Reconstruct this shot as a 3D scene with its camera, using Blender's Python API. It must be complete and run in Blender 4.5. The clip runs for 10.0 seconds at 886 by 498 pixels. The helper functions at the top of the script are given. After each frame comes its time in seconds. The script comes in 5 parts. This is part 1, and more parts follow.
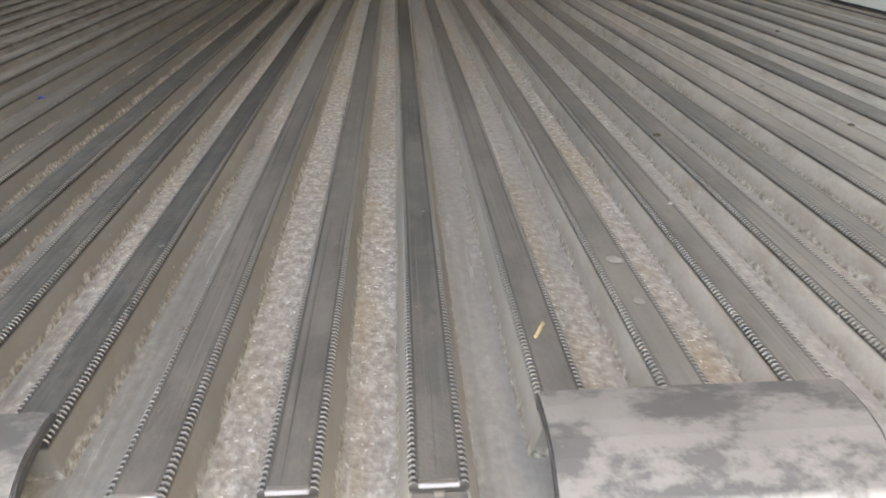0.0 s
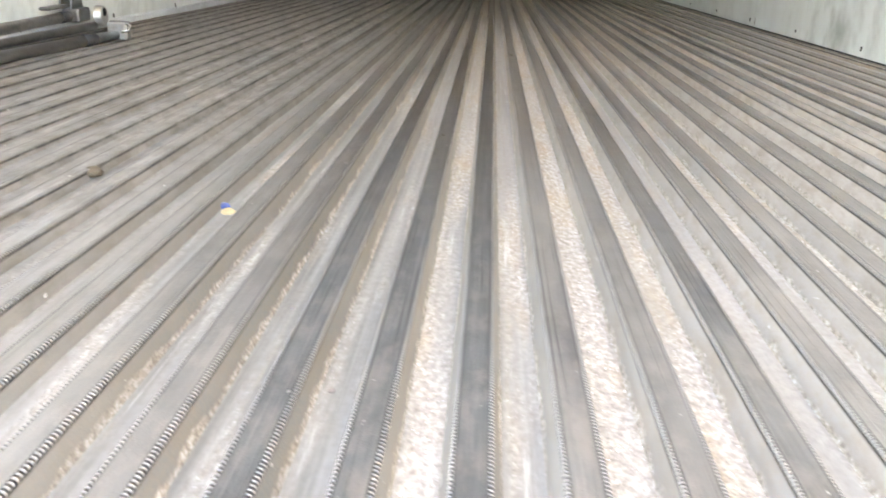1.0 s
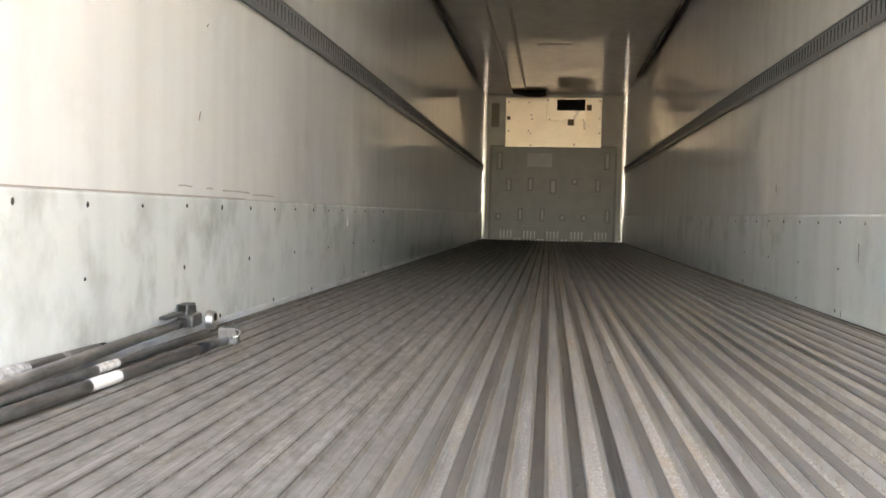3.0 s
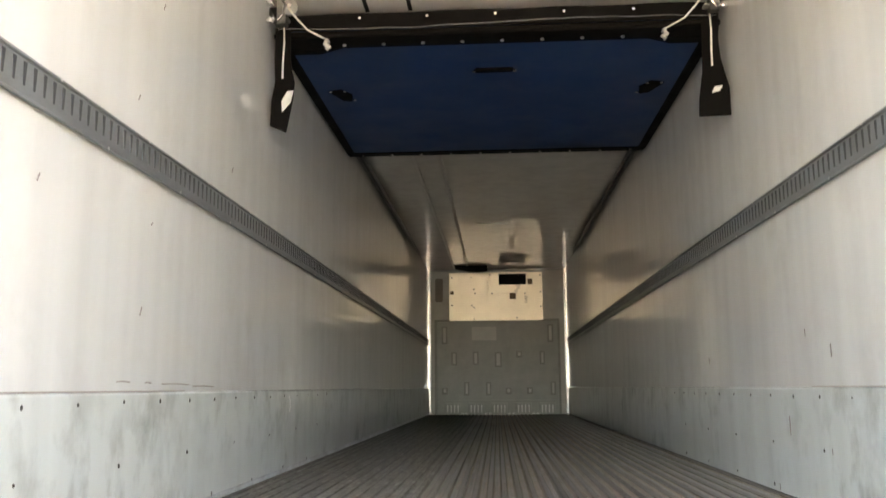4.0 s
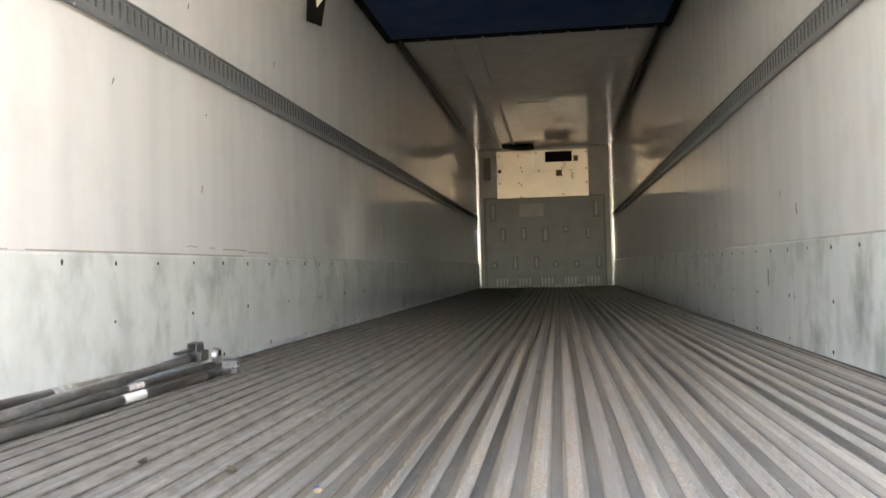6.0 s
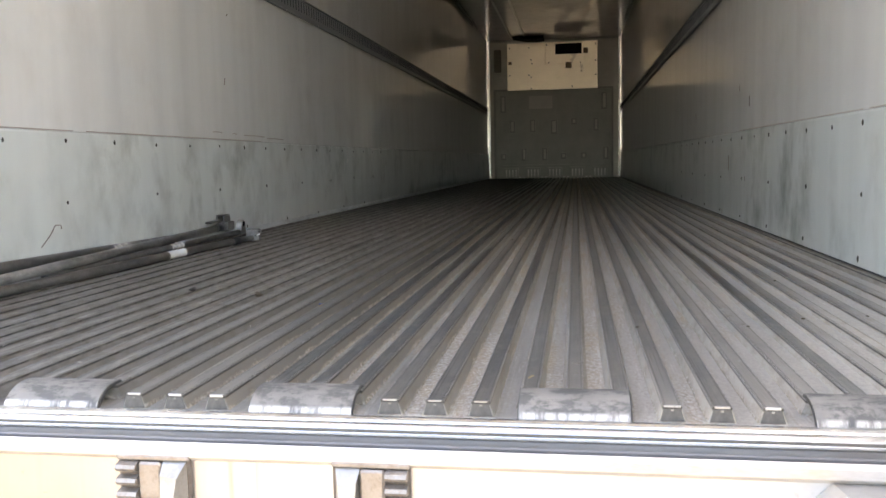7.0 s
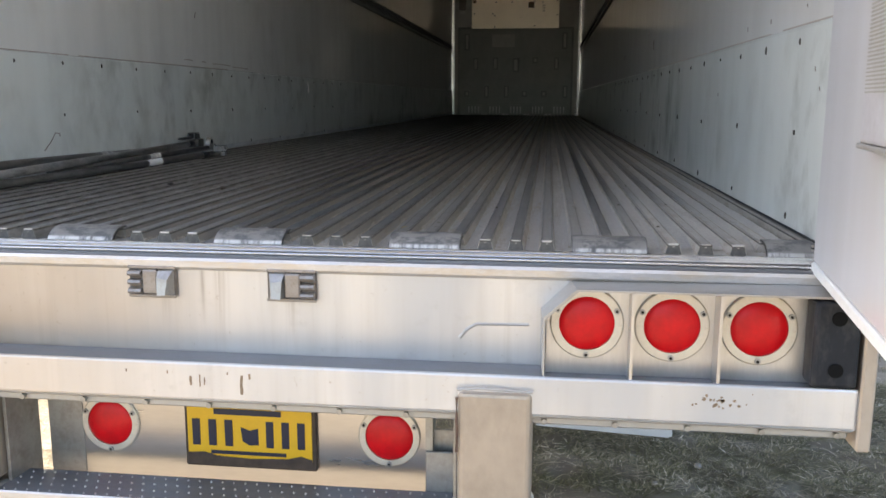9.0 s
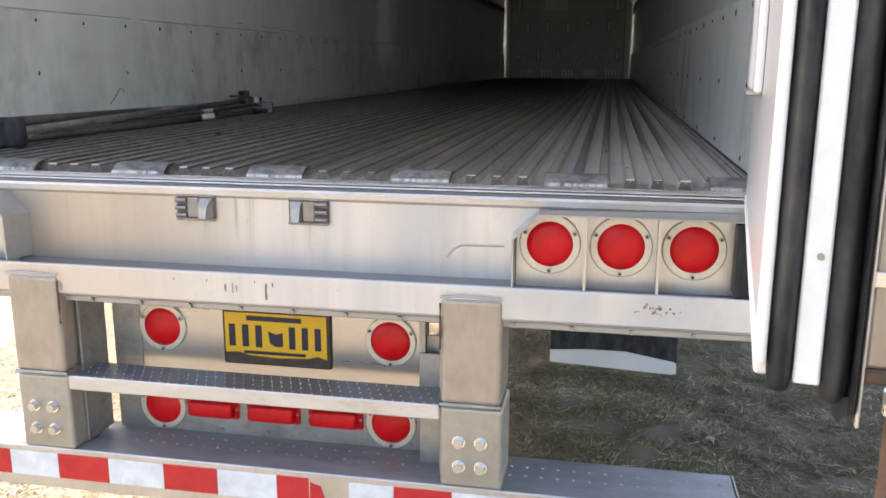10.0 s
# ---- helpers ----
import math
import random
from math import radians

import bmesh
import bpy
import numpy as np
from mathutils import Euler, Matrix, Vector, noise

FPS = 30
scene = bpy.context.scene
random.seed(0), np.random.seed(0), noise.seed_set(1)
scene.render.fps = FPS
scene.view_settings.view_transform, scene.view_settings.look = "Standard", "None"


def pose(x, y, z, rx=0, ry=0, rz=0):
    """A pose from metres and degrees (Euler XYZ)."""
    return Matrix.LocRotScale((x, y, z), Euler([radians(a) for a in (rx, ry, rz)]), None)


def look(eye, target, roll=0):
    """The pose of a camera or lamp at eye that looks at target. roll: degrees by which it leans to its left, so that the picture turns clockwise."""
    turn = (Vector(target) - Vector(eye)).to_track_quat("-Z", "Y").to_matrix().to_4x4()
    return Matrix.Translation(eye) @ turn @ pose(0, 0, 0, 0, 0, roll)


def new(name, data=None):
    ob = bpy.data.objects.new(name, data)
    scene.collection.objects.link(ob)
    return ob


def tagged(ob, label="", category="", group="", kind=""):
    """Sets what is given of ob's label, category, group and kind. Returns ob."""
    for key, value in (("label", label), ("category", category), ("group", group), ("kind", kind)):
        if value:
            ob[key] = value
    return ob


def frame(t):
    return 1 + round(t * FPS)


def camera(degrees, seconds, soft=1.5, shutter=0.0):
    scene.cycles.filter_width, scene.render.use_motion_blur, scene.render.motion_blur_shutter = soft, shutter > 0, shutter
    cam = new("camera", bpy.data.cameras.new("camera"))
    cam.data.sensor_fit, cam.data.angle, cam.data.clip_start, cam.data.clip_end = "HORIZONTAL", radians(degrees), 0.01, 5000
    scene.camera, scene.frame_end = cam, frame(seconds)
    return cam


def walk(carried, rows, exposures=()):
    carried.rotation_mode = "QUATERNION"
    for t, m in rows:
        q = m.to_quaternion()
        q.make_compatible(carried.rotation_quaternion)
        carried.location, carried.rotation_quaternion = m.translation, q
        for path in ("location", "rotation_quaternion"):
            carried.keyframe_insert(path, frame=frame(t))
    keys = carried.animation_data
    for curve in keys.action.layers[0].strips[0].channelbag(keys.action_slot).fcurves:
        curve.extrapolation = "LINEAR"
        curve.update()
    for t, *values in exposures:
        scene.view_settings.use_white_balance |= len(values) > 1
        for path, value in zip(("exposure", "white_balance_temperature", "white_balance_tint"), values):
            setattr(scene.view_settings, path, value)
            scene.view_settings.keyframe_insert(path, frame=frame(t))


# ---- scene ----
cam = camera(55.1, 10.0, shutter=0.16)
PATH = [
    (0, (0.268, -0.253, 0.239), (0.353, 1.59, -0.533), -1.0),
    (0.5, (0.232, -0.125, 0.245), (0.169, 1.727, -0.507), -2.8),
    (1, (0.078, -0.024, 0.285), (-0.009, 1.861, -0.378), 1.8),
    (1.5, (-0.042, -0.006, 0.307), (-0.394, 1.881, -0.253), 1.0),
    (2, (-0.068, -0.001, 0.324), (-0.46, 1.903, -0.144), 1.0),
    (2.5, (-0.047, -0.01, 0.365), (-0.385, 1.943, 0.099), -0.9),
    (2.7, (-0.051, -0.009, 0.399), (-0.337, 1.962, 0.213), 0.6),
    (3.8, (-0.017, -0.061, 0.455), (-0.162, 1.921, 0.673), -0.1),
    (4, (-0.011, -0.086, 0.476), (-0.134, 1.884, 0.798), -0.4),
    (4.5, (0.003, -0.129, 0.494), (-0.101, 1.82, 0.929), 0.0),
    (5, (0.099, -0.196, 0.484), (-0.058, 1.757, 0.886), -0.4),
    (5.5, (0.204, -0.304, 0.447), (-0.09, 1.664, 0.647), -2.1),
    (6, (0.226, -0.597, 0.386), (-0.042, 1.385, 0.432), -1.5),
    (6.2, (0.297, -0.823, 0.395), (0.041, 1.16, 0.371), -0.9),
    (7.3, (0.421, -1.197, 0.329), (0.102, 0.765, 0.11), -1.3),
    (7.5, (0.425, -1.294, 0.341), (0.173, 0.681, 0.153), -1.5),
    (8, (0.374, -1.512, 0.321), (0.295, 0.465, 0.025), -0.1),
    (8.5, (0.46, -1.658, 0.339), (0.365, 0.32, 0.058), 0.9),
    (9, (0.675, -1.766, 0.299), (0.435, 0.189, -0.048), 0.2),
    (9.5, (0.799, -1.877, 0.29), (0.477, 0.06, -0.089), -0.9),
    (10, (0.887, -2.09, 0.279), (0.515, -0.172, -0.148), 0.2),
]
EXPOSURES = [(0.0, 3.4, 8950, 14), (0.5, 4.2, 8800, 15), (1.0, 4.96, 8700, 15), (1.5, 4.94, 8600, 15), (2.0, 4.64, 8600, 16), (2.5, 4.58, 8600, 17), (2.7, 4.68, 8600, 17), (4.0, 4.75, 8200, 15), (4.5, 4.78, 8100, 15), (5.5, 4.7, 8100, 15), (6.0, 4.43, 8300, 16), (6.2, 4.45, 8300, 16), (7.3, 2.98, 8000, 15), (7.5, 2.86, 7950, 15), (8.0, 2.61, 7650, 13), (8.5, 2.36, 7450, 13), (9.0, 2.3, 7350, 13), (9.5, 2.1, 7450, 15), (10.0, 2.18, 7450, 15)]
walk(cam, [(t, look(eye, target, roll)) for t, eye, target, roll in PATH], EXPOSURES)

# ---- world and light ----
SUN_EL, SUN_AZ = 40.0, -58.0     # degrees; azimuth from +y towards +x
world = bpy.data.worlds.new("world")
scene.world = world
world.use_nodes = True
sky = world.node_tree.nodes.new("ShaderNodeTexSky")
sky.sky_type, sky.sun_disc = "NISHITA", False
sky.sun_elevation, sky.sun_rotation = radians(SUN_EL), radians(SUN_AZ)
sky.air_density, sky.dust_density = 1.0, 2.5
back = world.node_tree.nodes["Background"]
back.inputs["Strength"].default_value = 0.15
world.node_tree.links.new(sky.outputs[0], back.inputs["Color"])
sun = new("sun", bpy.data.lights.new("sun", "SUN"))
sun.data.energy, sun.data.angle, sun.data.color = 4.2, radians(0.6), (1.0, 0.95, 0.88)
sun_way = Vector((math.sin(radians(SUN_AZ)) * math.cos(radians(SUN_EL)), math.cos(radians(SUN_AZ)) * math.cos(radians(SUN_EL)), math.sin(radians(SUN_EL))))
sun.matrix_world = look(sun_way * 30, (0, 0, 0))


# ---- materials ----
def material(name):
    m = bpy.data.materials.new(name)
    m.use_nodes = True
    return m, m.node_tree, m.node_tree.nodes["Principled BSDF"]


def node(tree, kind, **values):
    n = tree.nodes.new("ShaderNode" + kind)
    for key, value in values.items():
        if key in n.inputs:
            n.inputs[key].default_value = value
    return n


def coords(tree, scale=(1, 1, 1), kind="Object"):
    c, m = tree.nodes.new("ShaderNodeTexCoord"), tree.nodes.new("ShaderNodeMapping")
    m.inputs["Scale"].default_value = scale
    tree.links.new(c.outputs[kind], m.inputs["Vector"])
    return m.outputs[0]


def noise_tex(tree, vec, scale, detail=4.0, rough=0.6):
    n = node(tree, "TexNoise", Scale=scale, Detail=detail, Roughness=rough)
    tree.links.new(vec, n.inputs["Vector"])
    return n.outputs["Fac"]


def ramp(tree, fac, *stops):
    r = tree.nodes.new("ShaderNodeValToRGB")
    e = r.color_ramp.elements
    while len(e) < len(stops):
        e.new(0.5)
    for el, (p, c) in zip(e, stops):
        el.position = p
        el.color = (*c, 1) if len(c) == 3 else c
    tree.links.new(fac, r.inputs["Fac"])
    return r.outputs["Color"]


def grey(a):
    return (a, a, a)


def mix(tree, fac, a, b, mode="MIX"):
    m = tree.nodes.new("ShaderNodeMix")
    m.data_type, m.blend_type = "RGBA", mode
    for sock, value in ((m.inputs[0], fac), (m.inputs[6], a), (m.inputs[7], b)):
        if isinstance(value, (int, float)):
            sock.default_value = value
        elif isinstance(value, tuple):
            sock.default_value = (*value, 1) if len(value) == 3 else value
        else:
            tree.links.new(value, sock)
    return m.outputs[2]


def bump(tree, p, height, strength=0.3, distance=0.002):
    b = node(tree, "Bump", Strength=strength, Distance=distance)
    tree.links.new(height, b.inputs["Height"])
    tree.links.new(b.outputs[0], p.inputs["Normal"])


def surface(name, colour, rough=0.5, metal=0.0, vary=0.25, scale=6.0, stretch=(1, 1, 1), grain=60.0, relief=0.15, kind="Object", dirt=None):
    """A surface with colour changes at two scales, uneven gloss and fine relief. dirt: (colour, amount)."""
    m, t, p = material(name)
    v = coords(t, stretch, kind)
    big, fine = noise_tex(t, v, scale, 5), noise_tex(t, v, grain, 3)
    low = tuple(c * (1 - vary) for c in colour)
    high = tuple(min(1, c * (1 + vary * 0.6)) for c in colour)
    col = ramp(t, big, (0.3, low), (0.7, high))
    col = mix(t, 0.25, col, ramp(t, fine, (0.35, low), (0.65, high)))
    if dirt:
        mask = ramp(t, noise_tex(t, v, scale * 2.3, 8, 0.7), (1 - dirt[1] - 0.25, grey(0)), (1 - dirt[1] + 0.1, grey(1)))
        col = mix(t, mask, col, dirt[0])
    t.links.new(col, p.inputs["Base Color"])
    t.links.new(ramp(t, big, (0.2, grey(max(0.02, rough * 0.8))), (0.8, grey(min(1, rough * 1.2)))), p.inputs["Roughness"])
    p.inputs["Metallic"].default_value = metal
    if max(colour) < 0.03:
        p.inputs["Specular IOR Level"].default_value = 0.18 if metal or rough < 0.6 else 0.06
    if relief:
        bump(t, p, fine, relief)
    return m


def wall_paint(name, tone, stain, rough, scuffs=0.35, coat=0.9, coat_rough=0.1):
    """White glass-fibre lining: tall soft runs, broad tone changes, smeared scuffs."""
    m, t, p = material(name)
    runs = noise_tex(t, coords(t, (3.2, 3.2, 0.22)), 1.5, 4, 0.5)
    fine = noise_tex(t, coords(t, (8, 8, 0.5)), 1.2, 2, 0.4)
    broad = noise_tex(t, coords(t), 0.8, 3)
    scuff = noise_tex(t, coords(t, (1, 1.4, 0.9)), 4.5, 6, 0.62)
    where = noise_tex(t, coords(t, (1, 1, 1.4)), 1.3, 3)
    col = ramp(t, runs, (0.28, tuple(c * 0.77 for c in tone)), (0.62, tone))
    col = mix(t, 0.3, col, ramp(t, fine, (0.3, tuple(c * 0.8 for c in tone)), (0.7, tone)))
    col = mix(t, 0.4, col, ramp(t, broad, (0.3, tuple(c * 0.9 for c in tone)), (0.7, tone)))
    mask = mix(t, ramp(t, where, (0.4, grey(0)), (0.62, grey(1))), (0, 0, 0), ramp(t, scuff, (0.46, grey(0)), (0.75, grey(scuffs))))
    col = mix(t, mask, col, stain)
    t.links.new(col, p.inputs["Base Color"])
    p.inputs["Roughness"].default_value = rough
    p.inputs["Coat Weight"].default_value = coat
    p.inputs["Coat Roughness"].default_value = coat_rough
    bump(t, p, noise_tex(t, coords(t, (1, 1, 0.5)), 4, 2), 0.035, 0.003)
    return m


M_WALL = wall_paint("wall_lining", (0.775, 0.782, 0.76), (0.45, 0.43, 0.4), 0.3, 0.4, 0.95, 0.085)
M_LINER = wall_paint("scuff_liner", (0.725, 0.768, 0.745), (0.24, 0.262, 0.235), 0.34, 0.95, 0.8, 0.09)
M_CEIL = wall_paint("ceiling_lining", (0.8, 0.778, 0.745), (0.52, 0.49, 0.44), 0.25, 0.2, 0.9, 0.05)
def math_node(t, op, a, b=0.0, clamp=False):
    m = t.nodes.new("ShaderNodeMath")
    m.operation, m.use_clamp = op, clamp
    for sock, value in zip(m.inputs, (a, b)):
        if isinstance(value, (int, float)):
            sock.default_value = value
        else:
            t.links.new(value, sock)
    return m.outputs[0]


def span(t, value, lo, hi, a=0.0, b=1.0, soft=False):
    m = t.nodes.new("ShaderNodeMapRange")
    m.interpolation_type = "SMOOTHSTEP" if soft else "LINEAR"
    for k, v in (("From Min", lo), ("From Max", hi), ("To Min", a), ("To Max", b)):
        m.inputs[k].default_value = v
    t.links.new(value, m.inputs["Value"])
    return m.outputs[0]


def place_vec(t, scale=(1, 1, 1)):
    """World position, so that dirt runs on from rib to rib."""
    g, m = t.nodes.new("ShaderNodeNewGeometry"), t.nodes.new("ShaderNodeMapping")
    m.inputs["Scale"].default_value = scale
    t.links.new(g.outputs["Position"], m.inputs["Vector"])
    return m.outputs[0]


def split(t, vec):
    sp = t.nodes.new("ShaderNodeSeparateXYZ")
    t.links.new(vec, sp.inputs[0])
    return sp.outputs


def floor_dust(t):
    """Dust tone over the whole floor: darker greenish grey on one side, paler brown on the other, in drifting patches.
    """
    x = split(t, place_vec(t))["X"]
    drift = noise_tex(t, place_vec(t, (1.6, .5, 1)), 1.0, 4, .6)
    across = math_node(t, "ADD", span(t, x, -1.0, 1.1, -.43, .35), drift)
    tone = ramp(t, across, (.2, (.08, .085, .08)), (.42, (.225, .219, .202)), (.62, (.38, .356, .32)), (.85, (.44, .41, .365)))
    at = split(t, place_vec(t))
    # browner further in, past the threshold
    brown = math_node(t, "MULTIPLY", span(t, at["Y"], .6, 2.2, 0, .5, True), span(t, at["X"], -.5, .5, .2, 1))
    tone = mix(t, brown, tone, mix(t, .5, tone, (.3, .245, .19)))
    return tone, across


def crust_tone(t):
    """Grey-brown dried dust with faint drag marks along the floor."""
    drag = noise_tex(t, place_vec(t, (40, 1.5, 1)), 1.6, 6, .7)
    spot = noise_tex(t, place_vec(t, (1, .5, 1)), 30, 5, .65)
    tone = ramp(t, drag, (.3, (.142, .134, .119)), (.5, (.208, .197, .178)), (.7, (.275, .262, .24)))
    return mix(t, ramp(t, spot, (.38, grey(.5)), (.55, grey(0))), tone, (.1, .088, .07))


def rib_material():
    """Rubbed grey metal; toothed edges; dirt that settles in streaks."""
    m, t, p = material("rib_metal")
    v = coords(t)
    info = t.nodes.new("ShaderNodeObjectInfo")
    shift = t.nodes.new("ShaderNodeVectorMath")
    shift.operation = "ADD"
    t.links.new(v, shift.inputs[0])
    spread = node(t, "CombineXYZ")
    t.links.new(math_node(t, "MULTIPLY", info.outputs["Random"], 37.0), spread.inputs["Y"])
    t.links.new(spread.outputs[0], shift.inputs[1])
    own = shift.outputs[0]

    def scaled(sc):
        mp = t.nodes.new("ShaderNodeMapping")
        mp.inputs["Scale"].default_value = sc
        t.links.new(own, mp.inputs["Vector"])
        return mp.outputs[0]
    streak = noise_tex(t, scaled((70, 1.2, 30)), 2.5, 6, .7)
    patch = noise_tex(t, scaled((10, 1.6, 10)), 1.6, 7, .68)
    cloud = noise_tex(t, place_vec(t), 14, 5, .6)
    grain = noise_tex(t, scaled((1, 1, 1)), 260, 3)
    fleck = noise_tex(t, scaled((1, .7, 1)), 95, 2, .5)
    dust, across = floor_dust(t)
    metal = ramp(t, streak, (.25, (.1, .106, .106)), (.5, (.165, .173, .172)), (.75, (.25, .253, .246)))
    metal = mix(t, ramp(t, info.outputs["Random"], (.35, grey(0)), (1, grey(.5))), metal, (.2, .178, .163))
    metal = mix(t, ramp(t, cloud, (.46, grey(0)), (.68, grey(.5))), metal, (.08, .084, .081))
    smear = noise_tex(t, place_vec(t, (1, .4, 1)), 38, 6, .65)
    metal = mix(t, ramp(t, smear, (.47, grey(0)), (.62, grey(.6))), metal, (.3, .278, .255))
    # tops darker and browner further in, uneven from patch to patch
    inner_tone = math_node(t, "MULTIPLY", span(t, split(t, place_vec(t))["Y"], .5, 1.6, .1, .85, True), span(t, patch, .3, .6, .6, 1))
    metal = mix(t, inner_tone, metal, (.088, .076, .062))
    score = noise_tex(t, scaled((420, 2.4, 1)), 1.0, 3, .5)
    metal = mix(t, ramp(t, score, (.62, grey(0)), (.67, grey(.7))), metal, (.03, .03, .029))
    metal = mix(t, ramp(t, score, (.33, grey(.6)), (.38, grey(0))), metal, (.26, .25, .235))
    o = split(t, v)
    # the flanks keep their dirt, the tops are rubbed clean in patches
    depth = span(t, o["Z"], -.0042, -.0018, 1.0, 0.0)
    # trodden clean along the middle, caked towards both walls
    here = split(t, place_vec(t))
    off = math_node(t, "SUBTRACT", math_node(t, "ABSOLUTE", math_node(t, "SUBTRACT", here["X"], .36)), span(t, here["Y"], .4, 1.3, 0, .3, True))
    caked = math_node(t, "ADD", span(t, off, .25, .8, 0, .32, True), math_node(t, "MULTIPLY", math_node(t, "SUBTRACT", info.outputs["Random"], .6), .14))
    pick = math_node(t, "ADD", caked, math_node(t, "ADD", math_node(t, "ADD", patch, math_node(t, "MULTIPLY", info.outputs["Random"], .26)), span(t, across, .3, .9, -.22, .16)))
    rubbed = ramp(t, pick, (.45, grey(.03)), (.75, grey(.35)), (1.0, grey(.8)))
    cover = math_node(t, "MAXIMUM", rubbed, depth)
    flank = mix(t, ramp(t, grain, (.35, grey(.0)), (.7, grey(.3))), dust, (.27, .21, .155))
    flank = mix(t, ramp(t, smear, (.45, grey(0)), (.65, grey(.45))), flank, (.2, .165, .125))
    climb = math_node(t, "ADD", math_node(t, "MULTIPLY", smear, .024), -.0315)
    crumbs = ramp(t, noise_tex(t, place_vec(t), 210, 3, .6), (.36, (.2, .175, .14)), (.52, (.37, .33, .275)), (.66, (.56, .53, .48)))
    flank = mix(t, span(t, math_node(t, "SUBTRACT", o["Z"], climb), -.002, .002, .85, 0), flank, crumbs)
    # dirt creeping in from the edges of the tops, ragged
    ragged = noise_tex(t, scaled((1, .35, 1)), 55, 5, .7)
    creep = math_node(t, "ADD", math_node(t, "SUBTRACT", math_node(t, "ABSOLUTE", o["X"]), .0165), math_node(t, "MULTIPLY", ragged, .0125))
    metal = mix(t, span(t, creep, -.0006, .0012, 0, .75), metal, (.1, .09, .077))
    col = mix(t, cover, metal, flank)
    # an even grey crust that hides the metal on one side
    side_crust = math_node(t, "MULTIPLY", span(t, here["X"], -.1, -.42, 0, .95), span(t, patch, .3, .46, .35, 1))
    cover = math_node(t, "MAXIMUM", cover, side_crust)
    col = mix(t, side_crust, col, crust_tone(t))
    t.links.new(math_node(t, "MULTIPLY", math_node(t, "SUBTRACT", .72, cover, True), .8), p.inputs["Metallic"])
    t.links.new(ramp(t, cover, (0, grey(.34)), (.6, grey(.45)), (1, grey(.8))), p.inputs["Roughness"])
    t.links.new(span(t, cover, .2, .9, .5, .08), p.inputs["Specular IOR Level"])
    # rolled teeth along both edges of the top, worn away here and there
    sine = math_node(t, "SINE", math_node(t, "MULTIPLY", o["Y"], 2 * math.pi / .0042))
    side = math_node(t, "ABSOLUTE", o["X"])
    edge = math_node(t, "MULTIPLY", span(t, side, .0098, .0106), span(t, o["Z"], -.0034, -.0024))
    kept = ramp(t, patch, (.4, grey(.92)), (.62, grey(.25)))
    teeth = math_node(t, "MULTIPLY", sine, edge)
    # shade in the gaps and shine on the crests, painted along the sine
    tooth_shading = ramp(t, sine, (.0, (.06, .058, .055)), (.5, (.25, .238, .222)), (.85, (.58, .56, .53)))
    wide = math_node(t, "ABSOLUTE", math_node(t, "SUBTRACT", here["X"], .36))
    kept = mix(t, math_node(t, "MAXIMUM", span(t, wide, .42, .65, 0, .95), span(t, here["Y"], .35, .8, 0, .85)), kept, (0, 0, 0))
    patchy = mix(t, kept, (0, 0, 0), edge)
    col = mix(t, patchy, col, tooth_shading)
    # a dark line beside the teeth
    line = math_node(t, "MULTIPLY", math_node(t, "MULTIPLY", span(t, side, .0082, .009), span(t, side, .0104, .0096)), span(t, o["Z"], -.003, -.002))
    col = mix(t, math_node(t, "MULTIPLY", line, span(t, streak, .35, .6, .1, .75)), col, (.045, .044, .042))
    # shade under the top's overhang, painted as a dark band on the flank
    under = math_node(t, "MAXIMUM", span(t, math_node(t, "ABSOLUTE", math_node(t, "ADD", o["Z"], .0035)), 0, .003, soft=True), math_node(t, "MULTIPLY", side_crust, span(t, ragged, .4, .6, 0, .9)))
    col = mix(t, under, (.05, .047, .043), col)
    # pale specks of grit
    col = mix(t, ramp(t, fleck, (.74, grey(0)), (.77, grey(.7))), col, (.5, .48, .45))
    t.links.new(col, p.inputs["Base Color"])
    bump(t, p, math_node(t, "ADD", teeth, math_node(t, "MULTIPLY", grain, .3)), .9, .0012)
    return m


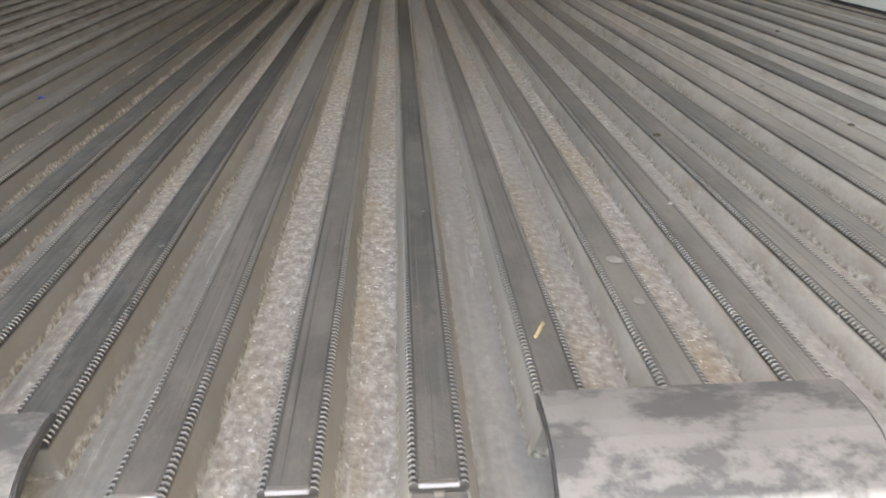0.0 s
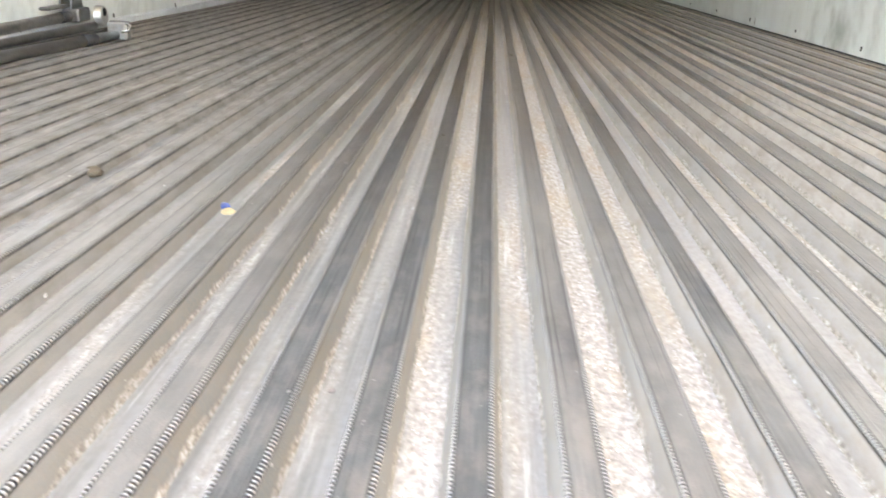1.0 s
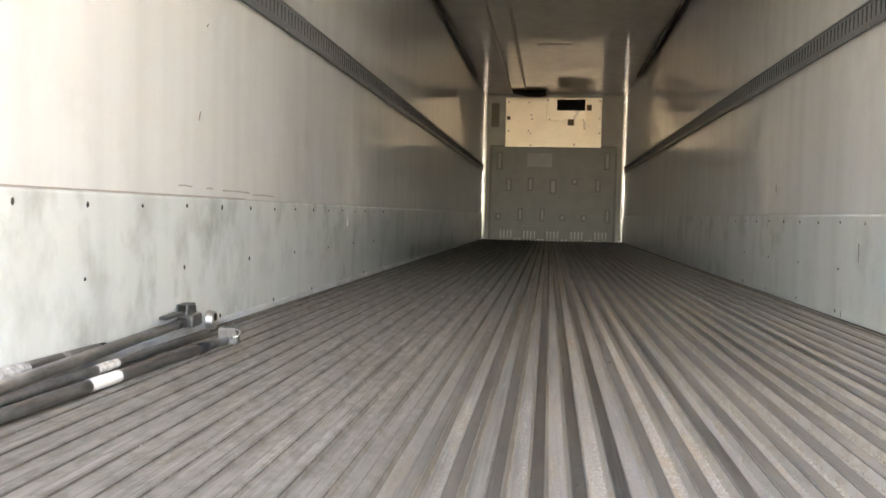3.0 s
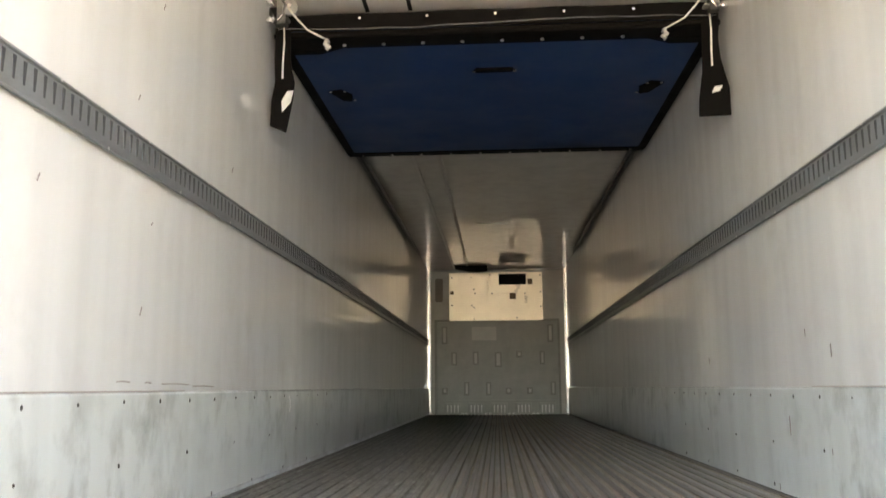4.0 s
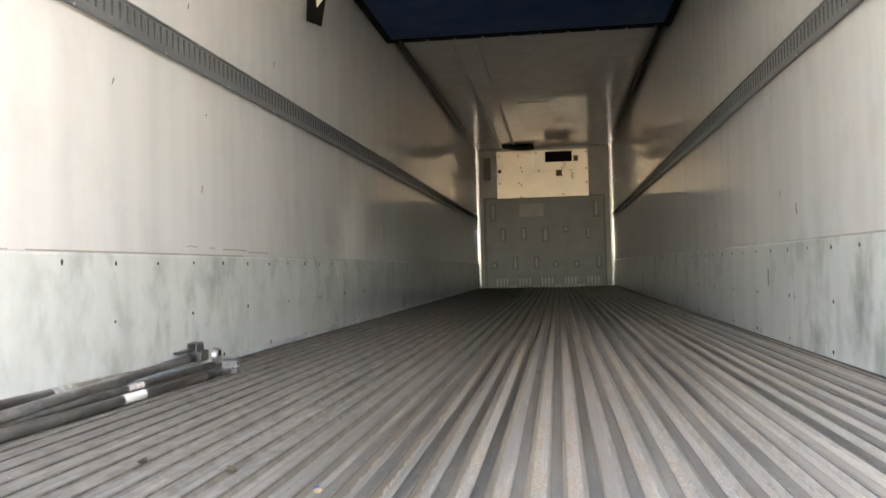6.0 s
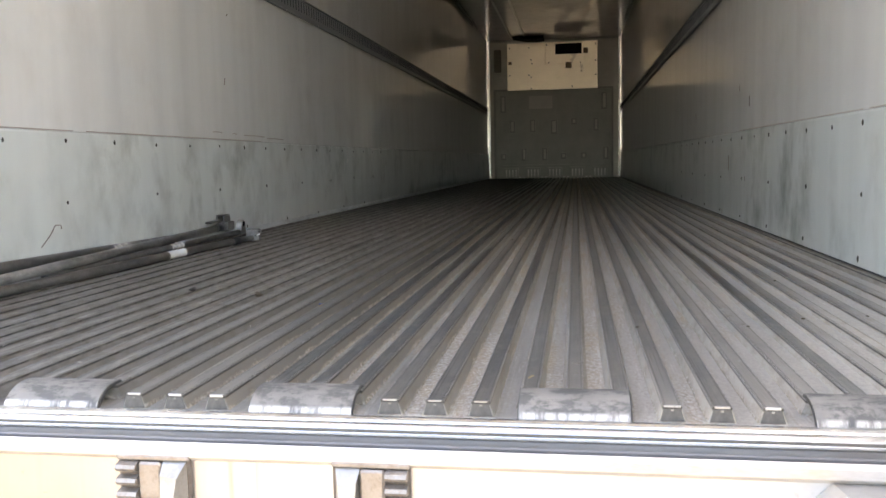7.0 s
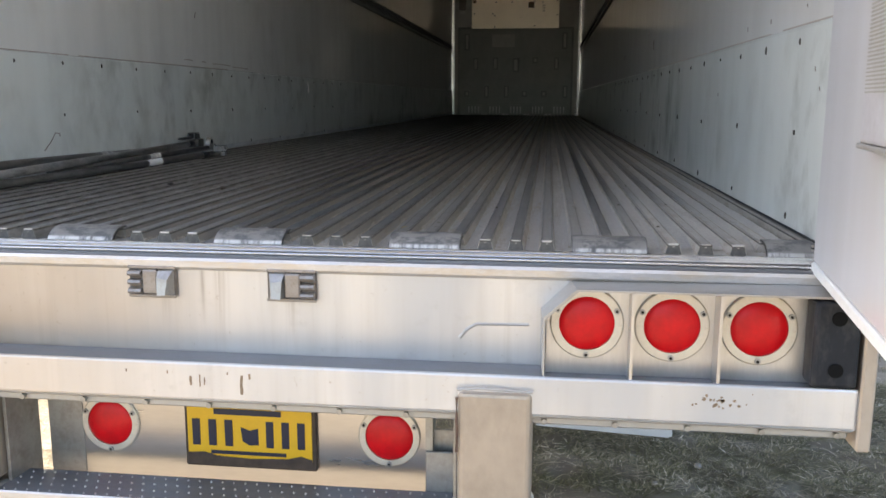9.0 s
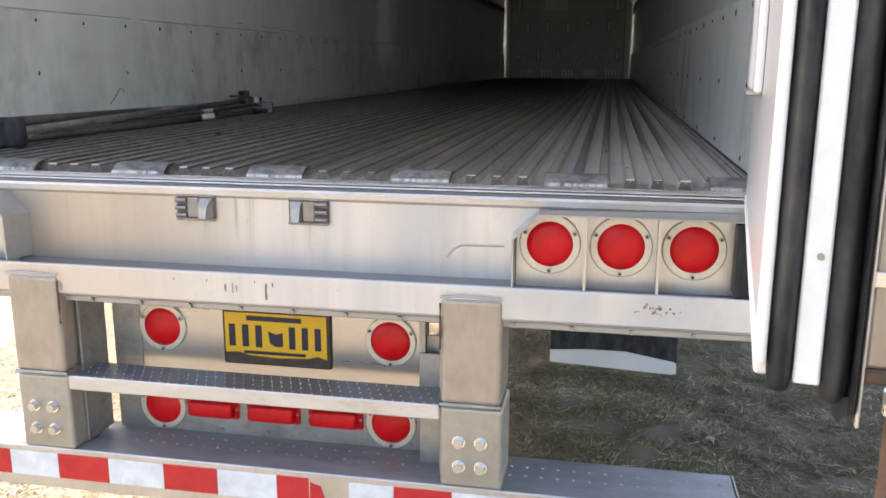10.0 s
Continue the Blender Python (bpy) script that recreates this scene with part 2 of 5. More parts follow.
def valley_material():
    """Dried crust of pale dirt, coarse and pitted, lane by lane, over dull dusty metal."""
    m, t, p = material("valley_dirt")
    v = coords(t)
    crust = noise_tex(t, coords(t, (1, .6, 1)), 170, 5, .6)
    vor = node(t, "TexVoronoi", Scale=190.0)
    t.links.new(v, vor.inputs["Vector"])
    glint = noise_tex(t, v, 280, 2, .5)
    lane = t.nodes.new("ShaderNodeTexWhiteNoise")
    lane.noise_dimensions = "1D"
    x = split(t, v)["X"]
    t.links.new(math_node(t, "FLOOR", math_node(t, "DIVIDE", math_node(t, "SUBTRACT", x, RIB_X), RIB_PITCH)), lane.inputs["W"])
    patch = noise_tex(t, coords(t, (14, 1.3, 1)), 1.4, 6, .65)
    streak = noise_tex(t, coords(t, (60, .9, 1)), 2.0, 5, .6)
    dust, across = floor_dust(t)
    pale = ramp(t, crust, (.3, (.24, .212, .178)), (.5, (.36, .33, .288)), (.7, (.53, .505, .465)))
    ochre = noise_tex(t, coords(t, (10, 3, 1)), 1.5, 4, .6)
    pale = mix(t, ramp(t, ochre, (.48, grey(0)), (.66, grey(.5))), pale, (.36, .27, .16))
    pale = mix(t, ramp(t, glint, (.66, grey(0)), (.7, grey(.8))), pale, (.78, .76, .73))
    # crusted mostly in the trodden middle lanes
    middle = math_node(t, "MULTIPLY", span(t, x, -.75, -.1), span(t, x, .95, .35))
    amount = math_node(t, "ADD", math_node(t, "ADD", patch, span(t, lane.outputs["Value"], 0, 1, -.14, .12)), span(t, middle, 0, 1, -.2, .06))
    smooth = mix(t, ramp(t, streak, (.35, grey(0)), (.7, grey(.6))), dust, (.4, .385, .355))
    smooth = mix(t, ramp(t, crust, (.35, grey(.25)), (.6, grey(0))), smooth, (.12, .11, .1))
    mask = ramp(t, amount, (.43, grey(0)), (.6, grey(1)))
    col = mix(t, mask, smooth, pale)
    spill = noise_tex(t, coords(t, (7, 1.1, 1)), 1.1, 5, .6)
    col = mix(t, ramp(t, spill, (.6, grey(0)), (.75, grey(.55))), col, (.3, .2, .115))
    chalk = noise_tex(t, coords(t, (46, 2.2, 1)), 1.7, 6, .7)
    col = mix(t, ramp(t, chalk, (.6, grey(0)), (.72, grey(.6))), col, (.6, .585, .56))
    side_crust = span(t, x, -.15, -.45, 0, .9)
    col = mix(t, side_crust, col, crust_tone(t))
    t.links.new(col, p.inputs["Base Color"])
    t.links.new(math_node(t, "MAXIMUM", ramp(t, mask, (0, grey(.5)), (1, grey(.8))), math_node(t, "MULTIPLY", side_crust, .85)), p.inputs["Roughness"])
    t.links.new(span(t, side_crust, 0, .9, .35, .08), p.inputs["Specular IOR Level"])
    h = mix(t, .5, crust, vor.outputs["Distance"])
    bump(t, p, mix(t, mask, (.5, .5, .5), h), .85, .003)
    return m


RIB_PITCH, RIB_X, RIB_END, DEEP = 0.0665, 0.0125, 0.052, 0.023
M_RIB = rib_material()
M_VALLEY = valley_material()
M_ALU = surface("aluminium", (0.6, 0.592, 0.584), 0.36, 0.85, 0.16, 3.5, (2.6, 1, 0.5), 80, 0.06, dirt=((0.44, 0.42, 0.39), 0.16))
def face_metal(name, base, stain, metal=.62, keepers=()):
    """Milled aluminium sheet: tall weathered streaks, grime, and water runs below the fittings at the given places."""
    m, t, p = material(name)
    runs = noise_tex(t, coords(t, (3, 3, .35)), 1.6, 5, .6)
    drip = noise_tex(t, coords(t, (30, 30, .9)), 1.3, 4, .6)
    thin = noise_tex(t, coords(t, (90, 90, 1.6)), 1.2, 3, .6)
    broad = noise_tex(t, coords(t, (1.4, 1.4, 2)), 1.2, 4, .6)
    fine = noise_tex(t, coords(t, (1, 1, 6)), 90, 3)
    spots = noise_tex(t, coords(t), 55, 5, .7)
    at = split(t, place_vec(t))
    col = ramp(t, runs, (.3, tuple(c * .76 for c in base)), (.62, base))
    # warm ground reflection towards one end, tinted into the base colour
    warm_reflect = math_node(t, "MULTIPLY", span(t, at["X"], .2, -.6, 0, 1, True), ramp(t, broad, (.3, grey(.4)), (.65, grey(.9))))
    col = mix(t, warm_reflect, col, stain)
    col = mix(t, ramp(t, drip, (.52, grey(0)), (.75, grey(.16))), col, tuple(c * .66 for c in stain))
    col = mix(t, ramp(t, thin, (.58, grey(0)), (.75, grey(.09))), col, tuple(c * .6 for c in base))
    col = mix(t, ramp(t, spots, (.64, grey(0)), (.74, grey(.5))), col, (.34, .27, .2))
    # cool dull bands, stronger towards the other end, and small worn smudges
    cool = noise_tex(t, coords(t, (2.6, 2.6, .8)), 1.5, 3, .5)
    col = mix(t, math_node(t, "MULTIPLY", ramp(t, cool, (.42, grey(0)), (.62, grey(.8))), span(t, at["X"], .2, .45, .08, 1, True)), col, tuple(c * k for c, k in zip(base, (.72, .76, .82))))
    smudge = noise_tex(t, coords(t, (1, 1, 1.3)), 9, 6, .62)
    col = mix(t, ramp(t, smudge, (.57, grey(0)), (.72, grey(.32))), col, tuple(c * .55 for c in base))
    for x0, wide, low in keepers:
        near = span(t, math_node(t, "ABSOLUTE", math_node(t, "SUBTRACT", at["X"], x0)), wide, 0, 0, 1, True)
        fall = math_node(t, "MULTIPLY", near, span(t, at["Z"], low, -.1, 0, 1))
        col = mix(t, math_node(t, "MULTIPLY", fall, ramp(t, thin, (.4, grey(0)), (.65, grey(.55)))), col, (.26, .215, .18))
    t.links.new(col, p.inputs["Base Color"])
    p.inputs["Metallic"].default_value = metal
    t.links.new(ramp(t, runs, (.3, grey(.5)), (.7, grey(.38))), p.inputs["Roughness"])
    bump(t, p, mix(t, .5, fine, spots), .06)
    return m


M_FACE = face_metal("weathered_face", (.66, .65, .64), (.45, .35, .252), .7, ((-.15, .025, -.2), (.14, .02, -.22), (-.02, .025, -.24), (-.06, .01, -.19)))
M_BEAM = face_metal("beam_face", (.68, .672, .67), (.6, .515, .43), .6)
M_LEDGE = surface("grimy_ledge", (.19, .195, .21), .5, .35, .25, 4, (1, 3, 1), 70, .12, dirt=((.17, .16, .155), .3))
M_LIPTAN = surface("stained_lip", (.66, .64, .62), .42, .5, .2, 5, (.8, 1, 3), 90, .2, dirt=((.56, .45, .3), .3))
M_CHANNEL = surface("dull_channel", (.17, .17, .175), .45, .5, .25, 4, (.4, 1, 1), 80, .15, dirt=((.13, .125, .12), .3))
M_ALU_BRIGHT = surface("bright_aluminium", (0.8, 0.8, 0.8), 0.22, 1.0, 0.12, 7, (0.3, 1, 1), 60, 0.1)
M_RIDGE = surface("rubbed_ridge", (0.88, 0.88, 0.88), 0.22, 0.9, 0.2, 9, (0.3, 1, 1), 120, 0.2, dirt=((0.2, 0.19, 0.18), 0.16))
M_HOLLOW = surface("dark_gap", (0.11, 0.103, 0.094), 0.85, 0, 0.4, 60, (1, 1, 1), 200, 0.3)
M_STEEL = surface("dull_steel", (0.38, 0.375, 0.36), 0.45, 0.8, 0.25, 9, (1, 1, 1), 90, 0.15, dirt=((0.2, 0.17, 0.14), 0.25))
M_RUBBER = surface("black_rubber", (0.02, 0.022, 0.027), 0.5, 0, 0.3, 7, (1, 1, .4), 120, 0.2, dirt=((0.09, 0.088, 0.085), 0.32))
M_BLUE = surface("blue_vinyl", (0.005, 0.03, 0.108), 0.55, 0, 0.12, 3, (1, 1, 1), 200, 0.1)
M_BLACK = surface("black_webbing", (0.006, 0.0055, 0.005), 0.7, 0, 0.3, 8, (1, 1, 1), 150, 0.3)
M_GREYW = surface("bulkhead_grey", (0.43, 0.435, 0.4), 0.4, 0, 0.15, 4, (1, 1, 1), 70, 0.1)
M_PANEL = surface("evaporator_panel", (0.95, 0.85, 0.68), 0.3, 0.22, 0.1, 2, (1, 1, 1), 60, 0.04, dirt=((0.62, 0.5, 0.34), 0.13))
M_ENDWALL = surface("end_wall_grey", (0.56, 0.55, 0.5), 0.4, 0.1, 0.15, 3, (1, 1, 1), 70, 0.1)
M_RIM = surface("moulded_rim", (0.33, 0.33, 0.3), 0.45, 0, 0.2, 5, (1, 1, 1), 70, 0.1)
M_RECESS = surface("brown_recess", (0.27, 0.24, 0.2), 0.5, 0.1, 0.2, 5)
M_DARK = surface("dark_cavity", (0.01, 0.01, 0.01), 0.8, 0, 0.2)
M_RAIL = surface("grey_track", (0.24, 0.255, 0.26), 0.42, 0.4, 0.2, 8, (1, 0.3, 1), 90, 0.1, dirt=((0.2, 0.195, 0.18), 0.25))
M_POLE = surface("pole_metal", (0.16, 0.16, 0.155), 0.4, 0.6, 0.3, 10, (1, 1, 1), 100, 0.15, dirt=((0.07, 0.065, 0.06), 0.35))
M_WHITE = surface("white_label", (0.8, 0.8, 0.78), 0.5, 0, 0.08, 20)
M_TAPE = surface("worn_white_tape", (0.75, 0.74, 0.71), 0.5, 0, 0.15, 20, (1, 1, 1), 90, 0.1, dirt=((0.2, 0.19, 0.18), 0.42))
M_CORD = surface("white_cord", (0.75, 0.73, 0.68), 0.8, 0, 0.1, 80)
M_BEIGE = surface("beige_steel", (0.44, 0.38, 0.32), 0.42, 0.45, 0.16, 4, (1, 1, .6), 40, 0.08, dirt=((0.29, 0.245, 0.2), 0.33))
M_DOOR = wall_paint("door_lining", (0.64, 0.65, 0.68), (0.6, 0.57, 0.53), 0.35, 0.3, 0.6, 0.2)
M_GRASS = surface("dry_field", (0.21, 0.178, 0.135), 0.95, 0, 0.35, 0.8, (1, 1, 1), 35, 0.8, dirt=((0.12, 0.11, 0.06), 0.3))
# grassy soil, darker than the field: the trailer's shade put into its colour
M_TURF = surface("shade_turf", (0.11, 0.09, 0.062), 0.95, 0, 0.4, 3.0, (1, 1, 1), 35, 0.9, dirt=((0.09, 0.085, 0.045), 0.3))
M_SLOT = surface("slot_shade", (0.06, 0.064, 0.068), 0.6, 0.2, 0.2)
M_DULL = surface("dull_aluminium", (0.44, 0.432, 0.42), 0.5, 0.55, 0.15, 5, (1, 1, 1), 70, 0.08, dirt=((0.34, 0.3, 0.25), 0.2))
M_MIRROR = surface("polished_stainless", (0.55, 0.53, 0.51), 0.3, 1.0, 0.15, 3, (0.4, 1, 2), 60, 0.05)


# ---- building helpers ----
def finish(ob, smooth=False):
    if smooth:
        for f in ob.data.polygons:
            f.use_smooth = True
    return ob


def part(name, bm, mat, parent=None, label="", smooth=False):
    """One mesh object out of a bmesh, under parent where one is given."""
    me = bpy.data.meshes.new(name)
    bm.normal_update()
    bm.to_mesh(me)
    bm.free()
    me.materials.append(mat)
    ob = new(name, me)
    if parent:
        ob.parent = parent
    if label:
        tagged(ob, label)
    return finish(ob, smooth)


def thing(name, label, category, at=(0, 0, 0), group="", kind=""):
    return tagged(place(new(name), at), label, category, group, kind)


def place(ob, at):
    ob.location = at
    return ob


def box(x0, x1, y0, y1, z0, z1, bevel=0.0, bm=None, seg=1):
    own = bm or bmesh.new()
    tmp = bmesh.new() if bm and bevel else own
    geo = bmesh.ops.create_cube(tmp, size=1)
    bmesh.ops.transform(tmp, verts=geo["verts"], matrix=Matrix.LocRotScale(((x0 + x1) / 2, (y0 + y1) / 2, (z0 + z1) / 2), None, (x1 - x0, y1 - y0, z1 - z0)))
    if bevel:
        bmesh.ops.bevel(tmp, geom=tmp.edges[:], offset=bevel, segments=seg, affect="EDGES", profile=0.5)
    if tmp is not own:
        join(own, tmp)
    return own


def join(bm, other):
    me = bpy.data.meshes.new("tmp")
    other.to_mesh(me)
    other.free()
    bm.from_mesh(me)
    bpy.data.meshes.remove(me)


def tube(a, b, r, r2=None, seg=16, bm=None, caps=True):
    bm = bm or bmesh.new()
    a, b = Vector(a), Vector(b)
    m = Matrix.Translation((a + b) / 2) @ (b - a).to_track_quat("Z", "Y").to_matrix().to_4x4()
    bmesh.ops.create_cone(bm, cap_ends=caps, segments=seg, radius1=r, radius2=r if r2 is None else r2, depth=(b - a).length, matrix=m)
    return bm


def path_tube(points, r, seg=8):
    bm = bmesh.new()
    pts = [Vector(p) for p in points]
    rings = []
    for i, p in enumerate(pts):
        d = (pts[min(i + 1, len(pts) - 1)] - pts[max(i - 1, 0)]).normalized()
        q = d.to_track_quat("Z", "Y")
        rings.append([bm.verts.new(p + q @ Vector((r * math.cos(2 * math.pi * k / seg), r * math.sin(2 * math.pi * k / seg), 0))) for k in range(seg)])
    for a, b in zip(rings, rings[1:]):
        for k in range(seg):
            bm.faces.new((a[k], a[(k + 1) % seg], b[(k + 1) % seg], b[k]))
    bm.faces.new(rings[0][::-1])
    bm.faces.new(rings[-1])
    return bm


def prism(outline, lo, hi, axis="y", bm=None):
    """A flat outline pushed from lo to hi along an axis. outline: pairs of the two other axes, in order."""
    bm = bm or bmesh.new()

    def at(u, v, w):
        return {"x": (w, u, v), "y": (u, w, v), "z": (u, v, w)}[axis]
    a = [bm.verts.new(at(u, v, lo)) for u, v in outline]
    b = [bm.verts.new(at(u, v, hi)) for u, v in outline]
    n = len(a)
    for i in range(n):
        bm.faces.new((a[i], a[(i + 1) % n], b[(i + 1) % n], b[i]))
    bm.faces.new(a[::-1])
    bm.faces.new(b)
    bmesh.ops.recalc_face_normals(bm, faces=bm.faces[:])
    return bm


def profile(points, lo, hi, axis, thick, bm=None):
    """A bent sheet of even thickness: an open line of points, pushed along an axis."""
    pts = [Vector((u, v, 0)) for u, v in points]
    off = []
    for i, p in enumerate(pts):
        d = (pts[min(i + 1, len(pts) - 1)] - pts[max(i - 1, 0)]).normalized()
        off.append((p.x - d.y * thick, p.y + d.x * thick))
    return prism([(p.x, p.y) for p in pts] + off[::-1], lo, hi, axis, bm)


# ---- the trailer's box ----
LEN, HALF, TOP = 15.31, 1.25, 2.6

wall_left = tagged(part("wall_left", box(-HALF - 0.06, -HALF, 0.0, LEN, -0.05, TOP + 0.06), M_WALL), "stained white glass-fibre side wall of the trailer", "wall", kind="structure")
wall_right = tagged(part("wall_right", box(HALF, HALF + 0.06, 0.0, LEN, -0.05, TOP + 0.06), M_WALL), "stained white glass-fibre side wall of the trailer", "wall", kind="structure")
wall_end = tagged(part("wall_end", box(-HALF - 0.06, HALF + 0.06, LEN + 0.002, LEN + 0.1, -0.05, TOP + 0.06), M_ENDWALL), "dull grey front wall of the trailer", "wall", kind="structure")
ceiling = tagged(part("ceiling", box(-HALF, HALF, 0.0, LEN, TOP, TOP + 0.06), M_CEIL), "glossy cream trailer ceiling lining", "ceiling", kind="structure")
floor = tagged(part("floor", box(-HALF, HALF, RIB_END - 0.01, LEN, -DEEP - 0.03, -DEEP), M_VALLEY), "ribbed aluminium trailer floor caked with dried dirt", "floor", kind="structure")
for side, sx in (("left", -1), ("right", 1)):
    liner = prism([(sx * HALF, 0.004), (sx * (HALF - 0.012), 0.004), (sx * (HALF - 0.012), 0.458), (sx * (HALF - 0.009), 0.465), (sx * HALF, 0.468)], 0.02, LEN - 0.002, "y")
    tagged(part("scuff_liner", liner, M_LINER), "pale scuffed lower lining sheet fixed along the wall", "wall panel", kind="structure")
ground = bmesh.new()
bmesh.ops.create_grid(ground, x_segments=60, y_segments=60, size=1500, matrix=Matrix.Translation((0, 0, -1.36)))
tagged(part("ground", ground, M_GRASS), "dry patchy grass ground", "ground", kind="structure")
tagged(part("underframe", box(-1.2, 1.2, 0.05, LEN, -0.28, -DEEP - 0.035), M_DARK), "dark underside of the trailer floor", "underframe", kind="structure")
for sx in (-1, 1):
    # flat ledge that closes the ribs along the wall
    part("edge_strip", prism([(sx * (HALF - 0.002), -DEEP), (sx * (HALF - 0.002), 0.001), (sx * (HALF - 0.022), 0.001), (sx * (HALF - 0.026), -0.004), (sx * (HALF - 0.026), -DEEP)], RIB_END, LEN, "y"), M_RIB, floor, "flat aluminium edge strip")


# ---- front wall of the box ----
def end_corner(sx):
    post = thing("corner_post", "bright aluminium corner post of the front wall", "corner post", (sx * 1.222, LEN - 0.03, 0), "corner posts")
    part("post", prism([(-sx * 0.026, -0.012), (-sx * 0.02, -0.022), (sx * 0.018, -0.03), (sx * 0.026, -0.03), (sx * 0.026, 0.03), (-sx * 0.026, 0.03)], 0.03, TOP - 0.002, "z"), M_ALU_BRIGHT, post)
    part("foot", box(-0.045, 0.04, -0.05, 0.02, 0.001, 0.03, 0.006), M_WHITE, post, "white plastic foot")


for sx in (-1, 1):
    end_corner(sx)
tagged(part("trim", box(-1.19, 1.19, LEN - 0.03, LEN, TOP - 0.03, TOP - 0.002, 0.006), M_DULL), "dull aluminium ceiling trim", "trim", kind="structure")

bulkhead = thing("bulkhead_panel", "grey moulded bulkhead panel on the front wall", "bulkhead panel", (0, LEN - 0.02, 0))
part("sheet", box(-1.09, 1.075, -0.02, 0.016, 0.003, 1.65, 0.006), M_GREYW, bulkhead)
# gap shade round the sheet, put in as a darker strip behind it
part("border", box(-1.135, 1.115, -0.012, 0.0155, 0.003, 1.69, 0.004), M_RIM, bulkhead, "darker strip for the gap around the sheet")
part("ledge", box(-0.98, 1.0, -0.032, -0.021, 0.225, 0.25, 0.003), M_GREYW, bulkhead)
part("stripe", box(-0.22, 0.36, -0.026, -0.0205, 1.18, 1.195, 0.001), M_GREYW, bulkhead)
M_LIGHTGREY = surface("light_grey_moulding", (0.58, 0.575, 0.53), 0.4, 0, 0.12, 6)
for cx, cy, w, h in ((232, 365, .07, .28), (708, 360, .07, .28), (275, 470, .07, .2), (372, 468, .07, .2), (473, 475, .09, .23), (567, 452, .07, .08), (670, 468, .06, .2),
                     (232, 612, .07, .08), (330, 602, .06, .2), (428, 602, .06, .2), (517, 612, .07, .08), (612, 612, .07, .08), (715, 602, .06, .2)):
    x, z = cx * 0.003986 - 1.877, 2.8766 - cy * 0.004027
    rim = box(x - w / 2 - .02, x + w / 2 + .02, -0.034, -0.0205, z - h / 2 - .02, z + h / 2 + .02, 0.008)
    part("pocket", rim, M_RIM, bulkhead)
    part("insert", box(x - w / 2 + .012, x + w / 2 - .012, -0.038, -0.0345, z - h / 2 + .01, z + h / 2 - .01, 0.0015), M_LIGHTGREY, bulkhead)
part("patch", box(-0.46, -0.02, -0.0245, -0.0205, 1.31, 1.55, 0.001), M_LIGHTGREY, bulkhead, "paler rectangular patch")
for cx in (267, 372, 475, 582, 687):
    x = cx * 0.003986 - 1.877
    part("pocket", box(x - .14, x + .14, -0.045, -0.0205, 0.004, 0.2, 0.008), M_GREYW, bulkhead)
    for k in range(4):
        part("slat", prism([(x - .105 + k * .062, 0.165), (x - .078 + k * .062, 0.165), (x - .086 + k * .062, 0.03), (x - .098 + k * .062, 0.03)], -0.056, -0.0455, "y"), M_WHITE, bulkhead)
for cx in (319, 424, 528, 634):
    x = cx * 0.003986 - 1.877
    for dx in (-.035, .035):
        part("floor_clip", box(x + dx - .025, x + dx + .025, -0.07, -0.0205, 0.004, 0.026, 0.004), M_WHITE, bulkhead, "small white floor clip")

evap = thing("evaporator_cover", "cream evaporator cover panel high on the front wall", "cover panel", (0, LEN - 0.02, 0))
part("panel", box(-0.865, 0.825, -0.05, 0.016, 1.66, 2.535, 0.006), M_PANEL, evap)
part("raised_panel", box(-0.143, 0.56, -0.066, -0.0505, 2.13, 2.52, 0.005), M_PANEL, evap)
part("opening", box(0.04, 0.53, -0.071, -0.0665, 2.305, 2.5, 0.001), M_DARK, evap, "black rectangular air opening")
M_VENT = surface("brown_vent", (0.12, 0.075, 0.03), 0.5, 0.3, 0.2)
for x, z, s in ((0.594, 2.36, .1), (0.287, 2.1, .11), (-0.81, 2.168, .06)):
    part("vent", box(x - s / 2, x + s / 2, -0.074 if x < 0.5 and x > 0 else -0.056, -0.0505 if x < 0 or x > 0.56 else -0.0505, z - s / 2, z + s / 2, 0.002), M_VENT, evap, "small square brown vent")
for cx, cy in ((267, 107), (357, 107), (367, 162), (372, 180), (450, 180), (357, 233), (367, 243), (267, 233), (440, 97), (668, 175), (598, 182), (668, 100), (668, 240), (560, 290), (367, 295)):
    x, z = cx * 0.003986 - 1.877, 2.8766 - cy * 0.004027
    part("bolt", tube((x, -0.068, z), (x, -0.0505, z), 0.012, seg=8), M_DARK, evap)
for k in range(4):
    part("slat", box(0.5, 0.55, -0.054, -0.0505, 1.98 + k * .035, 1.99 + k * .035), M_VENT, evap)
part("slot_foot", box(-1.09, -1.01, -0.016, 0.0195, 1.955, 2.005, 0.008), M_LIGHTGREY, evap)
part("side_slot", box(-1.12, -0.98, -0.01, 0.0195, 2.01, 2.44, 0.02), M_RECESS, evap, "tall brown recess cover")
chute = bmesh.new()
prism([(-0.74, 2.598), (-0.16, 2.598), (-0.16, 2.555), (-0.3, 2.54), (-0.5, 2.548), (-0.62, 2.575)], -0.55, -0.06, "y", chute)
tagged(place(part("air_chute", chute, M_BLACK), (0, LEN - 0.02, 0)), "black collapsed air chute at the ceiling", "air chute")

